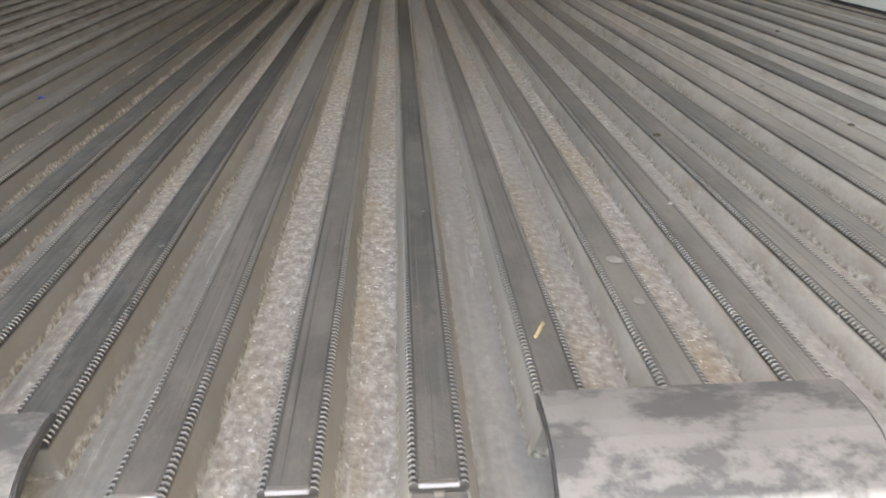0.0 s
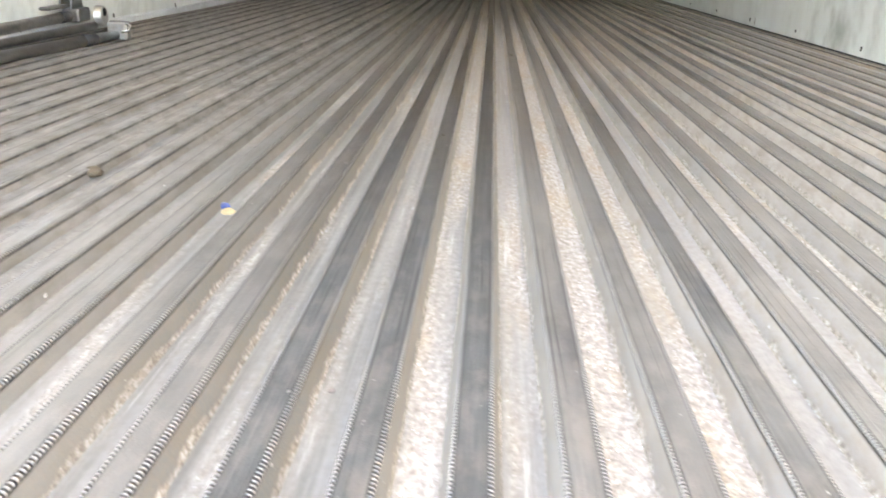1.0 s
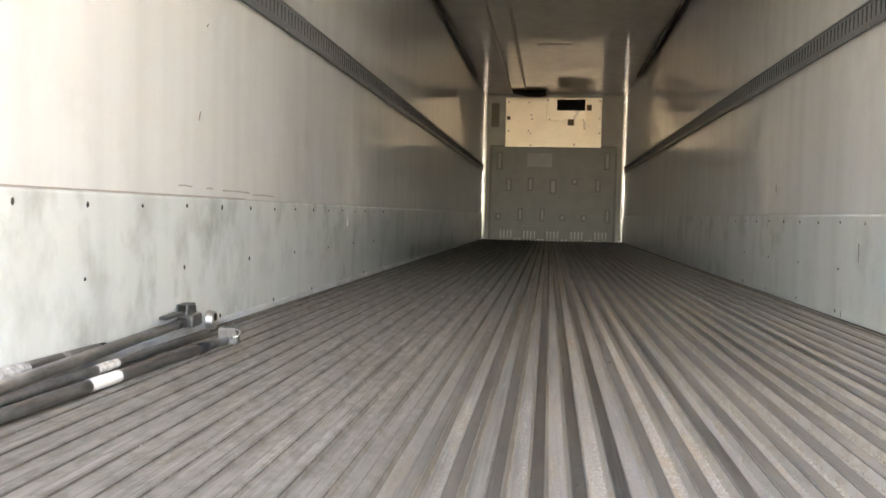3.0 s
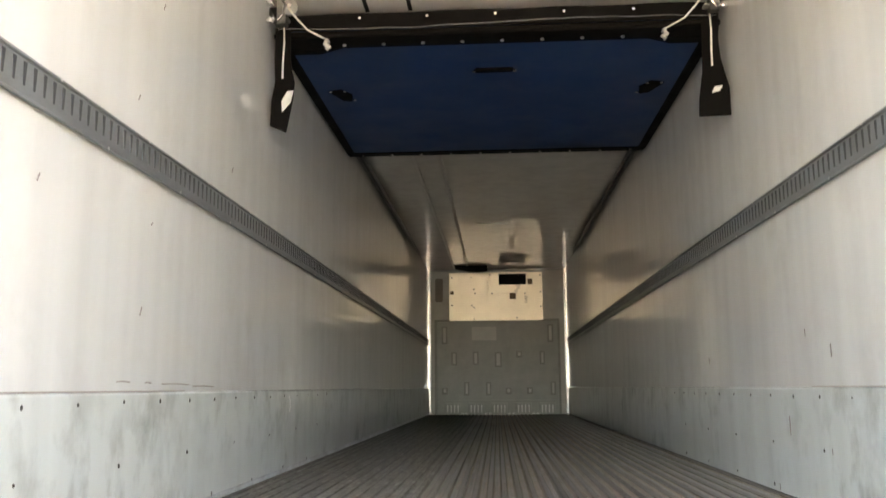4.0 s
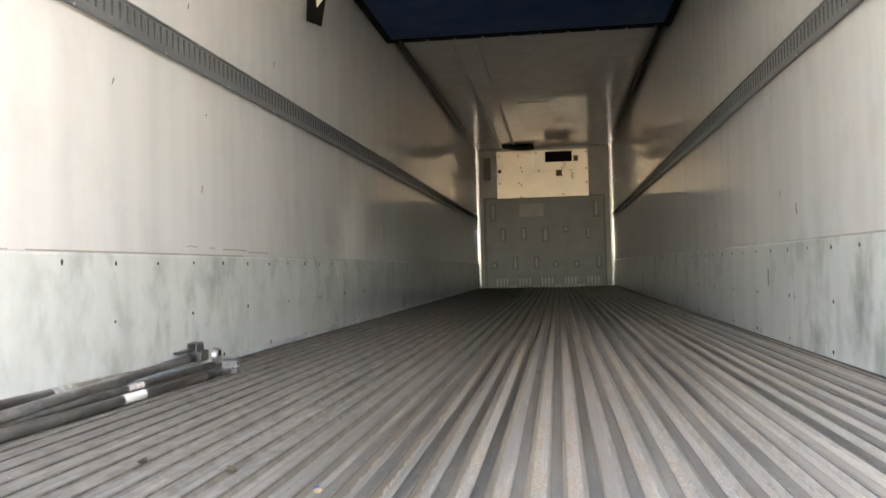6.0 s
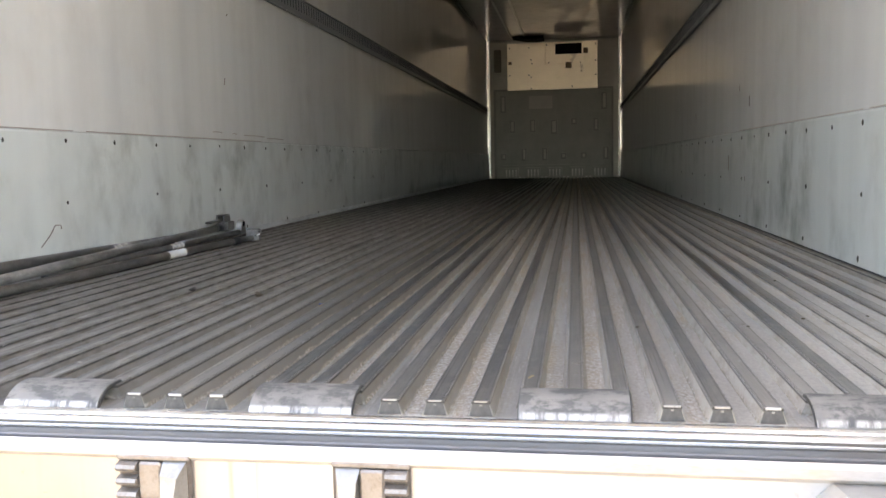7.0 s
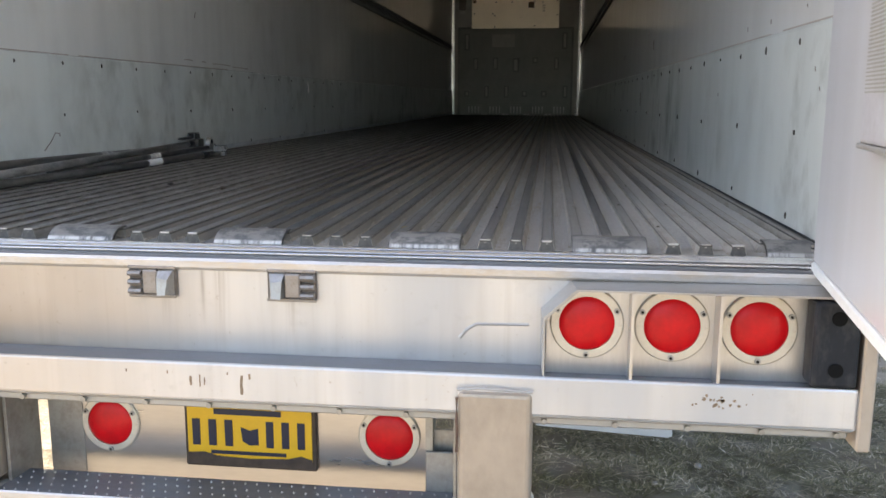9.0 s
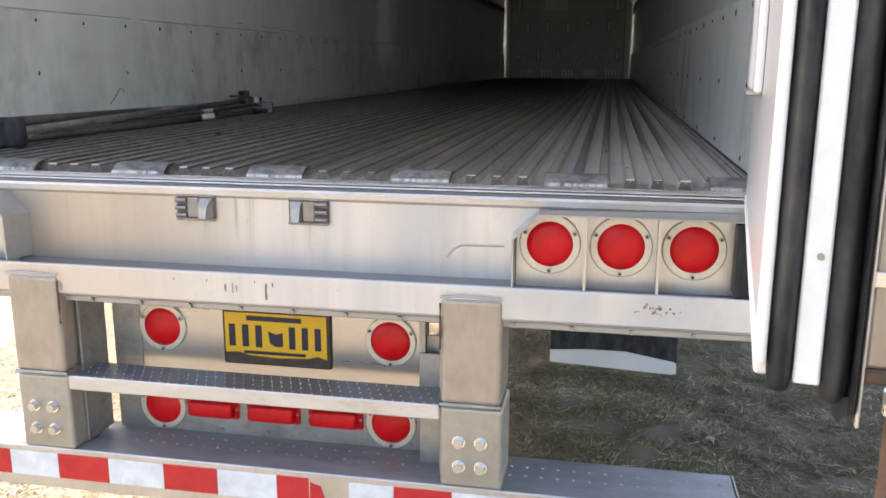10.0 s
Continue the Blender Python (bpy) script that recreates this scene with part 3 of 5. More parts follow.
# ---- tracks, seams, rivets ----
def cargo_track(sx):
    """A wall channel of slotted steel: two flanges, a sunk web, and dark wedges on it for the slots' shade."""
    track = thing("cargo_track", "grey slotted steel cargo track along the wall", "cargo track", (sx * HALF, 0, 1.288), "cargo tracks")
    i = -sx
    part("web", box(min(0, i * .012), max(0, i * .012), 0.05, LEN - 0.03, -0.055, 0.055), M_RAIL, track)
    for lo, hi in ((0.05, 0.062), (-0.062, -0.05)):
        part("flange", prism([(i * .0125, lo), (i * .0125, hi), (i * .016, hi), (i * .0195, (hi + lo) / 2 + .003), (i * .0195, (hi + lo) / 2 - .003), (i * .016, lo)], 0.05, LEN - 0.03, "y"), M_RAIL, track)
    for k in range(12):
        for z, d in ((.056, 0), (-.056, .31)):
            part("rivet", tube((i * .0196, .9 + k * .62 + d, z), (i * .0215, .9 + k * .62 + d, z), .0055, seg=8), M_ALU, track)
    slots = bmesh.new()
    for k in range(300):
        y = 0.1 + k * 0.0505
        slots.from_mesh(slot_mesh[sx])
        bmesh.ops.translate(slots, verts=slots.verts[-8:], vec=(0, y, 0))
    tagged(part("slot", slots, M_SLOT, track, "narrow dark slots"), kind="stuff")


slot_mesh = {}
for sx in (-1, 1):
    bm = prism([(-.008, .042), (.008, .042), (.0035, -.022), (-.0035, -.022)], min(-sx * .0122, -sx * .0142), max(-sx * .0122, -sx * .0142), "x")
    slot_mesh[sx] = bpy.data.meshes.new("slot")
    bm.to_mesh(slot_mesh[sx])
    bm.free()
for sx in (-1, 1):
    cargo_track(sx)

M_RIVET = surface("dark_rivet", (0.05, 0.045, 0.04), 0.5, 0.5, 0.4)
rivet_bm = bmesh.new()
bmesh.ops.create_uvsphere(rivet_bm, u_segments=8, v_segments=5, radius=0.0065)
bmesh.ops.scale(rivet_bm, verts=rivet_bm.verts[:], vec=(0.45, 1, 1.15))
rivet_mesh = bpy.data.meshes.new("rivet")
rivet_bm.to_mesh(rivet_mesh)
rivet_bm.free()
rivet_mesh.materials.append(M_RIVET)
dice = random.Random(4)
liners = [o for o in scene.objects if o.name.startswith("scuff_liner")]
for liner, sx in zip(liners, (-1, 1)):
    rows = ((2.062, 0.305, 0.434), (2.057, 0.61, 0.235), (2.36, 0.61, 0.036)) if sx < 0 else ((0.908, 0.305, 0.43), (0.294, 0.61, 0.224), (0.315, 0.61, 0.033))
    for y0, step, z in rows:
        for k in range(-int(y0 / step), int((6.5 - y0) / step)):
            r = new("rivet", rivet_mesh)
            r.parent = liner
            r.location = (sx * (HALF - 0.013), y0 + k * step + dice.uniform(-.006, .006), z + dice.uniform(-.003, .003))
            s = dice.uniform(0.6, 1.0)
            r.scale = (1, s, s * dice.uniform(1, 1.5))

M_KICK = surface("kick_strip", (.56, .6, .62), .45, 0, .15, 6, (1, .3, 1), 60, .1, dirt=((.25, .26, .26), .35))
tagged(part("baseboard", prism([(-HALF + .0125, .006), (-HALF + .019, .006), (-HALF + .018, .024), (-HALF + .0125, .03)], .06, LEN - .04, "y"), M_KICK), "pale bluish kick strip along the floor edge", "baseboard", kind="structure")
# shade of the gap between wall and floor, put in as a black strip
tagged(part("baseboard", prism([(HALF - .0125, .0045), (HALF - .0155, .0045), (HALF - .015, .0075), (HALF - .0125, .0085)], .06, LEN - .04, "y"), M_RUBBER), "thin black strip for the dark gap along the floor edge", "baseboard", kind="structure")

for sx in (-1, 1):
    tagged(part("trim", box(min(sx * (HALF - .0128), sx * HALF), max(sx * (HALF - .0128), sx * HALF), .015, .0195, .004, TOP - .004, .001), M_RAIL), "dull grey trim at the wall end", "trim", kind="structure")

# scratches and ticks on the linings
def mark(points, r, mat, label):
    return tagged(part("wall_scratch", path_tube(points, r, 5), mat), label, "scratch", "wall scratches")


M_RUB = surface("brown_rub", (.42, .375, .33), .7, 0, .3)
M_TICK = surface("scuff_mark", (0.26, 0.23, 0.21), 0.7, 0, 0.3)
XL, XR = -HALF + 0.0125, HALF - 0.0125
mark([(XL, 4.936, .345), (XL, 4.95, .375), (XL, 4.945, .41), (XL, 4.92, .43)], .004, M_WHITE, "thin white curved scratch on the liner")
mark([(XL, 1.29, .1), (XL, 1.34, .135), (XL, 1.37, .165), (XL, 1.4, .162), (XL, 1.4, .15)], .002, M_TICK, "small dark hooked scratch on the liner")
for y0, y1, z in ((2.64, 2.74, .502), (2.87, 2.92, .5), (3.02, 3.3, .496), (3.34, 3.6, .488)):
    mark([(-HALF + .0005, y0, z), (-HALF + .0005, (y0 + y1) / 2, z + .002), (-HALF + .0005, y1, z - .001)], .0025, M_RUB, "faint brown rub line above the liner")
mark([(-HALF + .0005, .5, .4705), (-HALF + .0005, 1.52, .4705)], .002, M_RUB, "brown line along the liner's top edge")
mark([(-HALF + .0005, 1.6, .4705), (-HALF + .0005, 3.25, .4705)], .0022, M_RUB, "brown line along the liner's top edge")
for y0, y1 in ((.03, .5), (.62, 1.5), (1.56, 2.18)):
    mark([(HALF - .0005, y0, .4705), (HALF - .0005, y1, .4705)], .002, M_RUB, "brown line along the liner's top edge")
mark([(HALF - .0005, 2.2, .4705), (HALF - .0005, 3.45, .4705)], .0022, M_RUB, "brown line along the liner's top edge")
for y, z, h in ((3.23, .605, .025), (3.49, .688, .015), (3.71, .305, .04), (3.26, .228, .012), (3.9, .03, .015), (5.1, .62, .02), (.893, .504, .006), (.626, .503, .006), (.209, .524, .008), (.304, .511, .004), (.169, .366, .005), (1.226, .318, .005), (.129, .324, .004), (.34, .547, .004)):
    x = HALF - .0005 if z > .47 else XR
    mark([(x, y, z - h), (x, y + .003, z + h)], .0012 + .06 * min(h, .03), M_TICK, "short dark tick on the lining")
for y, z, h in ((2.8, .746, .016), (2.09, 1.05, .012), (2.7, 1.49, .012), (2.88, 1.91, .014), (3.76, 1.5, .014), (2.86, 1.068, .006)):
    mark([(-HALF + .0005, y - .006, z - h), (-HALF + .0005, y + .006, z + h)], .0025, M_TICK, "short dark tick on the lining")

# ceiling seams
for x in (-0.715, -0.47):
    tagged(part("ceiling_seam", box(x - .012, x + .012, 0.05, 4.45, TOP - .006, TOP - .0005, .002), M_DARK), "narrow black ceiling seam strip", "seam", kind="structure")
    tagged(part("ceiling_seam", box(x - .055, x - .025, 6.85, LEN - .1, TOP - .012, TOP - .0005, .004), M_DULL), "narrow dull metal ceiling seam strip", "seam", kind="structure")
tagged(part("ceiling_seam", box(-.25, .17, 10.86, 10.9, TOP - .01, TOP - .0005, .003), M_DULL), "short dull metal strip across the ceiling", "seam", kind="structure")
screw_bm = bmesh.new()
bmesh.ops.create_uvsphere(screw_bm, u_segments=8, v_segments=5, radius=0.008)
screw_mesh = bpy.data.meshes.new("screw")
screw_bm.to_mesh(screw_mesh)
screw_bm.free()
screw_mesh.materials.append(M_ALU_BRIGHT)
for sx in (-1, 1):
    for x, y in ((1.17, 3.75), (1.2, 3.95), (1.12, 4.0), (1.2, 4.15)):
        s = new("ceiling_screw", screw_mesh)
        s.location = (sx * x, y, TOP - .001)
        tagged(s, "small bright screw head in the ceiling", "screw", "ceiling screws")

# ---- stowed insulated partition under the ceiling ----
stowed = thing("stowed_partition", "dark blue padded partition stowed flat under the ceiling", "cargo partition", (0, 0, 0))
part("panel", box(-1.2, 1.2, 4.42, 6.74, 2.405, 2.5, 0.012, seg=2), M_BLUE, stowed)
part("front_edge", box(-1.225, 1.225, 4.33, 4.5, 2.4, 2.44, 0.01), M_BLACK, stowed, "black bound front edge")
flap = bmesh.new()
for k in range(24):
    x0, x1 = -1.2 + k * .1, -1.1 + k * .1
    s0, s1 = 0.006 * math.sin(k * 1.1), 0.006 * math.sin((k + 1) * 1.1)
    vs = [flap.verts.new(v) for v in ((x0, 4.325, 2.44), (x1, 4.325, 2.44), (x1, 4.32 + s1, 2.53), (x0, 4.32 + s0, 2.53), (x0, 4.335, 2.44), (x1, 4.335, 2.44), (x1, 4.33 + s1, 2.53), (x0, 4.33 + s0, 2.53))]
    for q in ((0, 1, 2, 3), (5, 4, 7, 6), (3, 2, 6, 7), (0, 4, 5, 1)):
        flap.faces.new([vs[i] for i in q])
part("front_flap", flap, M_BLACK, stowed, "black rubber sealing flap")
# the flap's wavy highlight, put in as a thin pale tube
part("piping", path_tube([(-1.2 + k * .06, 4.321, 2.452 + .008 * noise.noise((k * .35, 0, 3)) - .012 * math.sin(k * .16)) for k in range(41)], .002, 6), M_RAIL, stowed, "thin pale line for the highlight on the flap")
part("rear_edge", box(-1.225, 1.225, 6.69, 6.79, 2.395, 2.43, 0.01), M_BLACK, stowed)
for sx in (-1, 1):
    part("side_edge", box(min(sx * 1.16, sx * 1.235), max(sx * 1.16, sx * 1.235), 4.4, 6.78, 2.398, 2.47, 0.012), M_BLACK, stowed)
    part("corner_patch", prism([(sx * .86, 4.48), (sx * 1.18, 4.48), (sx * 1.18, 4.56), (sx * 1.0, 4.56)], 2.396, 2.404, "z"), M_BLACK, stowed)
    part("patch", prism([(sx * 1.09, 5.2), (sx * 1.0, 5.17), (sx * .94, 5.27), (sx * .96, 5.4), (sx * 1.02, 5.38)], 2.398, 2.4045, "z"), M_BLACK, stowed, "black corner patch")
    for x, y in ((1.07, 5.19), (.98, 5.19), (.94, 5.36)):
        part("stud", tube((sx * x, y, 2.393), (sx * x, y, 2.3975), .011, seg=8), M_ALU_BRIGHT, stowed)
part("grip", box(-.115, .115, 4.86, 4.92, 2.39, 2.4045, .004), M_BLACK, stowed, "black webbing grip")
for x in (-.125, .125):
    part("stud", tube((x, 4.89, 2.388), (x, 4.89, 2.404), .012, seg=8), M_ALU_BRIGHT, stowed)
for k in range(9):
    part("stud", tube((-.845 + k * .223, 4.44, 2.392), (-.845 + k * .223, 4.44, 2.3995), .011, seg=10), M_ALU, stowed)
for k in range(5):
    part("stud", tube((-.74 + k * .375, 4.312, 2.5), (-.74 + k * .375, 4.324, 2.5), .008, seg=10), M_ALU_BRIGHT, stowed)
for k in range(10):
    part("stud", tube((-1.1 + k * .245, 6.74, 2.388), (-1.1 + k * .245, 6.74, 2.3945), .008, seg=8), M_ALU, stowed)


M_PULLEY = surface("grey_casting", (.33, .33, .32), .5, .5, .2, 20)


def partition_side(sx):
    """Track, roller bracket, cord and hanging pull strap at one side."""
    track = thing("ceiling_track", "dark steel partition track along the ceiling edge", "ceiling track", (sx * 1.22, 0, 2.55), "ceiling tracks")
    part("channel", profile([(-.022, -.022), (-.022, .02), (.022, .02), (.022, -.022)], 4.3, 13.0, "y", .004), M_POLE, track)
    br = thing("track_bracket", "galvanised roller bracket with pulley at the track end", "bracket", (sx * 1.17, 4.27, 2.53), "track brackets")
    part("plate", box(-.02, .035, -.02, .03, -.08, .07, .004), M_POLE, br)
    part("hook", path_tube([(-sx * .01, -.03, .06), (-sx * .035, -.045, .02), (-sx * .02, -.05, -.04), (sx * .01, -.045, -.075), (sx * .03, -.04, -.06), (sx * .03, -.035, -.03)], .005, 6), M_ALU_BRIGHT, br, "bent wire hook", True)
    part("arm", box(-.05 if sx > 0 else .036, -.0205 if sx > 0 else .05, -.03, .02, -.06, -.045, .003), M_STEEL, br)
    drop = [(-sx * .055 + .042 * math.sin(a) * (1 - .35 * max(0, math.cos(a))), .012 + (.075 if math.cos(a) > 0 else .045) * math.cos(a)) for a in [k * math.pi / 12 for k in range(24)]]
    part("pulley", prism(drop, -.03, -.012, "y"), M_PULLEY, br, "grey teardrop pulley cheek")
    part("pin", tube((-sx * .055, -.04, .02), (-sx * .055, -.031, .02), .012, seg=8), M_ALU_BRIGHT, br)
    for z in (.045, -.06):
        part("lug", box(min(sx * .036, sx * .075), max(sx * .036, sx * .075), -.045, -.01, z - .014, z + .014, .003), M_ALU_BRIGHT, br)
        part("bolt", tube((sx * .05, -.055, z), (sx * .05, -.0455, z), .011, seg=6), M_ALU_BRIGHT, br)
    cord = thing("tie_cord", "white cord from the pulley to the partition edge", "cord", (sx * 1.12, 4.22, 2.53), "tie cords")
    part("line", path_tube([(0, 0, 0), (-sx * .05, .02, -.06), (-sx * .1, .05, -.11), (-sx * .2, .1, -.15), (-sx * .21, .12, -.16)], .005, 6), M_CORD, cord, smooth=True)
    part("knot", path_tube([(-sx * .2, .1, -.15), (-sx * .19, .09, -.18), (-sx * .215, .08, -.2), (-sx * .2, .08, -.215)], .013, 6), M_CORD, cord, smooth=True)
    strap = thing("pull_strap", "hanging black pull strap with a white label and cord", "strap", (sx * 1.165, 4.34, 2.445), "pull straps")
    if sx < 0:
        out = [(-.05, .02), (.035, .02), (.038, -.16), (.05, -.24), (.062, -.3), (.055, -.4), (.02, -.585), (-.068, -.545), (-.062, -.4), (-.045, -.3), (-.05, -.18)]
        tag = [(.0, -.47), (.045, -.42), (.062, -.35), (.025, -.355), (-.005, -.41)]
    else:
        out = [(-.045, .02), (.05, .02), (.04, -.14), (.048, -.24), (.075, -.36), (.115, -.52), (.095, -.55), (-.08, -.555), (-.075, -.46), (-.05, -.3)]
        tag = [(-.01, -.43), (.03, -.42), (.05, -.39), (.005, -.395)]
    part("webbing", prism(out, -.012, .006, "y"), M_BLACK, strap)
    part("label", prism(tag, -.017, -.0125, "y"), M_WHITE, strap, "white cloth label")
    part("cord", path_tube([(.0, -.018, .03), (.004, -.019, -.08), (-.002, -.019, -.2), (-.002, -.019, -.28)], .0055, 6), M_CORD, strap, smooth=True)


for sx in (-1, 1):
    partition_side(sx)

# ---- load bars on the floor beside the wall ----
M_WORN = surface("bare_worn_tube", (0.56, 0.55, 0.53), 0.36, 0.8, 0.3, 9, (1, .3, 1), 70, .15, dirt=((.1, .095, .09), .34))
M_SLEEVE = surface("worn_tube", (0.25, 0.245, 0.236), 0.38, 0.75, 0.3, 7, (1, .4, 1), 70, .15, dirt=((.09, .085, .08), .3))


def load_bar(label, near, far):
    """An empty at the near end whose y axis runs along the bar; gives it and the bar's length."""
    d = Vector(far) - Vector(near)
    ob = thing("load_bar", label, "load bar", near, "load bars")
    ob.rotation_euler = (math.atan2(d.z, math.hypot(d.x, d.y)), 0, math.atan2(-d.x, d.y))
    return ob, d.length


def bar_tube(name, y0, y1, r, mat, ob, label="", lip=0.0):
    """A tube along the bar, its rims rolled."""
    bm = bmesh.new()
    e = min(.004, r * .3)
    rings = []
    for y, rr in ((y0, r - e), (y0 + e, r), (y1 - e, r + lip), (y1, r + lip - e)):
        rings.append([bm.verts.new((rr * math.cos(k * math.pi / 9), y, rr * math.sin(k * math.pi / 9))) for k in range(18)])
    for a, b in zip(rings, rings[1:]):
        for k in range(18):
            bm.faces.new((a[k], a[(k + 1) % 18], b[(k + 1) % 18], b[k]))
    bm.faces.new(rings[0][::-1])
    bm.faces.new(rings[-1])
    bmesh.ops.recalc_face_normals(bm, faces=bm.faces[:])
    return part(name, bm, mat, ob, label, True)


bar_a, n = load_bar("grey steel load bar with a white label on the floor", (-1.135, .6, .0162), (-1.056, 2.35, .0162))
bar_tube("sleeve", 0, n, .015, M_SLEEVE, bar_a)
bar_tube("collar", n + .0005, n + .065, .0165, M_RUBBER, bar_a, "black sleeve collar")
bar_tube("rod", n + .0655, n + .2, .0125, M_POLE, bar_a)
part("label", tube((0, 1.2, 0), (0, 1.325, 0), .0157, caps=False), M_WHITE, bar_a, "white paper label")
part("head", box(-.03, .03, n + .2005, n + .215, -.016, .036, .005), M_STEEL, bar_a, "pressed steel head")
part("pad", box(-.034, .034, n + .2155, n + .232, -.018, .04, .007, seg=2), M_POLE, bar_a)
part("pin", path_tube([(.03, n + .17, .012), (.05, n + .175, .014), (.055, n + .18, .03), (.04, n + .185, .034)], .0045, 6), M_ALU_BRIGHT, bar_a, "short chrome pin", True)

bar_b, n = load_bar("bare worn load bar resting across its neighbours", (-1.066, .45, .0495), (-1.192, 2.5, .064))
bar_tube("sleeve", 0, n, .015, M_WORN, bar_b)
bar_tube("collar", n + .0005, n + .06, .0165, M_RUBBER, bar_b, "black sleeve collar")
bar_tube("rod", n + .0605, n + .2, .0125, M_POLE, bar_b)
part("ratchet", box(-.024, .03, n + .07, n + .16, -.02, .022, .007, seg=2), M_POLE, bar_b, "ratchet housing")
part("plate", prism([(n + .05, .0225), (n + .135, .0225), (n + .13, .05), (n + .06, .052)], -.022, -.016, "x"), M_POLE, bar_b, "flat upright plate")
part("plate", prism([(n + .05, .0225), (n + .135, .0225), (n + .13, .05), (n + .06, .052)], .012, .018, "x"), M_POLE, bar_b, "flat upright plate")
part("plate_top", box(-.022, .018, n + .06, n + .13, .052, .056, .001), M_POLE, bar_b)
part("lever", box(-.02, .012, n - .09, n + .045, .026, .036, .004), M_POLE, bar_b, "ratchet lever")
ring = bmesh.new()
bmesh.ops.create_cone(ring, segments=24, radius1=.034, radius2=.03, depth=.026, cap_ends=True, matrix=Matrix.Translation((.055, n + .175, -.006)) @ Matrix.Rotation(radians(90), 4, "Y"))
bmesh.ops.bevel(ring, geom=ring.edges[:], offset=.003, segments=1, affect="EDGES", profile=.5)
part("end_cap", ring, M_STEEL, bar_b, "round steel end cap")
part("eye", tube((.0685, n + .17, .006), (.0705, n + .17, .006), .013, seg=14), M_DARK, bar_b, "dark round eye")
part("foot", box(-.05, .045, -.05, -.0005, -.05, .05, .012, seg=2), M_RUBBER, bar_b, "black rubber foot")
part("foot_ring", tube((0, -.0004, 0), (0, .02, 0), .021), M_RUBBER, bar_b)

bar_d, n = load_bar("slim dark load bar lying on its neighbour", (-1.142, 1.15, .028), (-1.069, 2.46, .049))
bar_tube("sleeve", 0, n, .0115, M_POLE, bar_d)
part("label", tube((0, .72, 0), (0, .81, 0), .0121, caps=False), M_TAPE, bar_d, "scuffed white label")

bar_c, n = load_bar("dark load bar with white tape against the wall", (-1.205, .2, .075), (-1.2105, 2.08, .05))
bar_tube("sleeve", 0, n, .0185, M_SLEEVE, bar_c)
for y0, y1 in ((1.44, 1.56), (1.7, 1.73)):
    part("tape", tube((0, y0, 0), (0, y1, 0), .0192, caps=False), M_TAPE, bar_c, "worn white tape")
bar_tube("foot", -.05, -.0005, .034, M_RUBBER, bar_c, "black rubber foot")
bar_tube("end_plug", n + .0005, n + .03, .017, M_RUBBER, bar_c, "black end plug")

# ---- litter on the floor ----
M_CHIP = surface("pale_chip", (0.26, 0.24, 0.215), .8, 0, .2, 60)
M_LEAF = surface("brown_leaf", (0.085, 0.066, 0.043), .8, 0, .3, 60)
M_CAPB = surface("blue_plastic", (0.06, 0.1, 0.28), .4, 0, .2, 60)
M_STRAW = surface("straw", (0.5, 0.38, 0.2), .7, 0, .2, 60)


def chip(x, y, z, size, mat, name, label, flat=.3):
    bm = bmesh.new()
    bmesh.ops.create_icosphere(bm, subdivisions=2, radius=size / 2)
    for v in bm.verts:
        v.co *= 1 + .35 * noise.noise(v.co * (2.2 / size) + Vector((x * 9, y * 7, 3)))
        v.co.z = max(v.co.z * flat, -size * .1)
    ob = part(name, bm, mat)
    ob.location = (x, y, z + size * .1)
    ob.rotation_euler = (0, 0, dice.uniform(0, 6))
    return tagged(ob, label, "litter", "floor litter")


chip(.413, .285, .0, .013, M_CHIP, "paper_scrap", "small pale paper scrap on the floor", .14)
chip(.413, .22, .0, .008, M_CHIP, "paper_scrap", "small pale paper scrap on the floor", .14)
chip(-.24, .955, -DEEP + .002, .022, M_CAPB, "plastic_cap", "small blue plastic cap on the floor", .6)
chip(-.225, .935, -DEEP + .002, .018, M_STRAW, "yellow_crumb", "yellow crumb on the floor", .6)
chip(-.637, 1.07, 0, .022, M_RIVET, "dark_crumb", "dark crumb on the floor", .7)
chip(-.441, 1.045, -.01, .032, M_LEAF, "dry_leaf", "curled brown leaf on the floor", .5)
chip(.342, 1.43, 0, .016, M_CHIP, "paper_scrap", "small pale paper scrap on the floor", .14)
for k in range(60):
    y = .2 + 4.5 * dice.random() ** 1.4
    x = dice.uniform(-.3, .95) if k % 3 else dice.uniform(-1.0, 1.15)
    i = round((x - RIB_X) / RIB_PITCH)
    top = k % 2
    x = RIB_X + RIB_PITCH * (i + (0 if top else .5)) + dice.uniform(-.01, .01)
    m = (M_CHIP, M_CHIP, M_TICK, M_LEAF)[k % 4]
    chip(x, y, 0 if top else -DEEP, dice.uniform(.003, .009), m, "grit", "small grit crumb on the floor", .5)
straw = thing("straw_bit", "short yellow straw on the floor", "litter", (.34, .175, .003))
part("stalk", path_tube([(0, 0, 0), (.004, .008, .001), (.007, .016, .0)], .0012, 5), M_STRAW, straw)

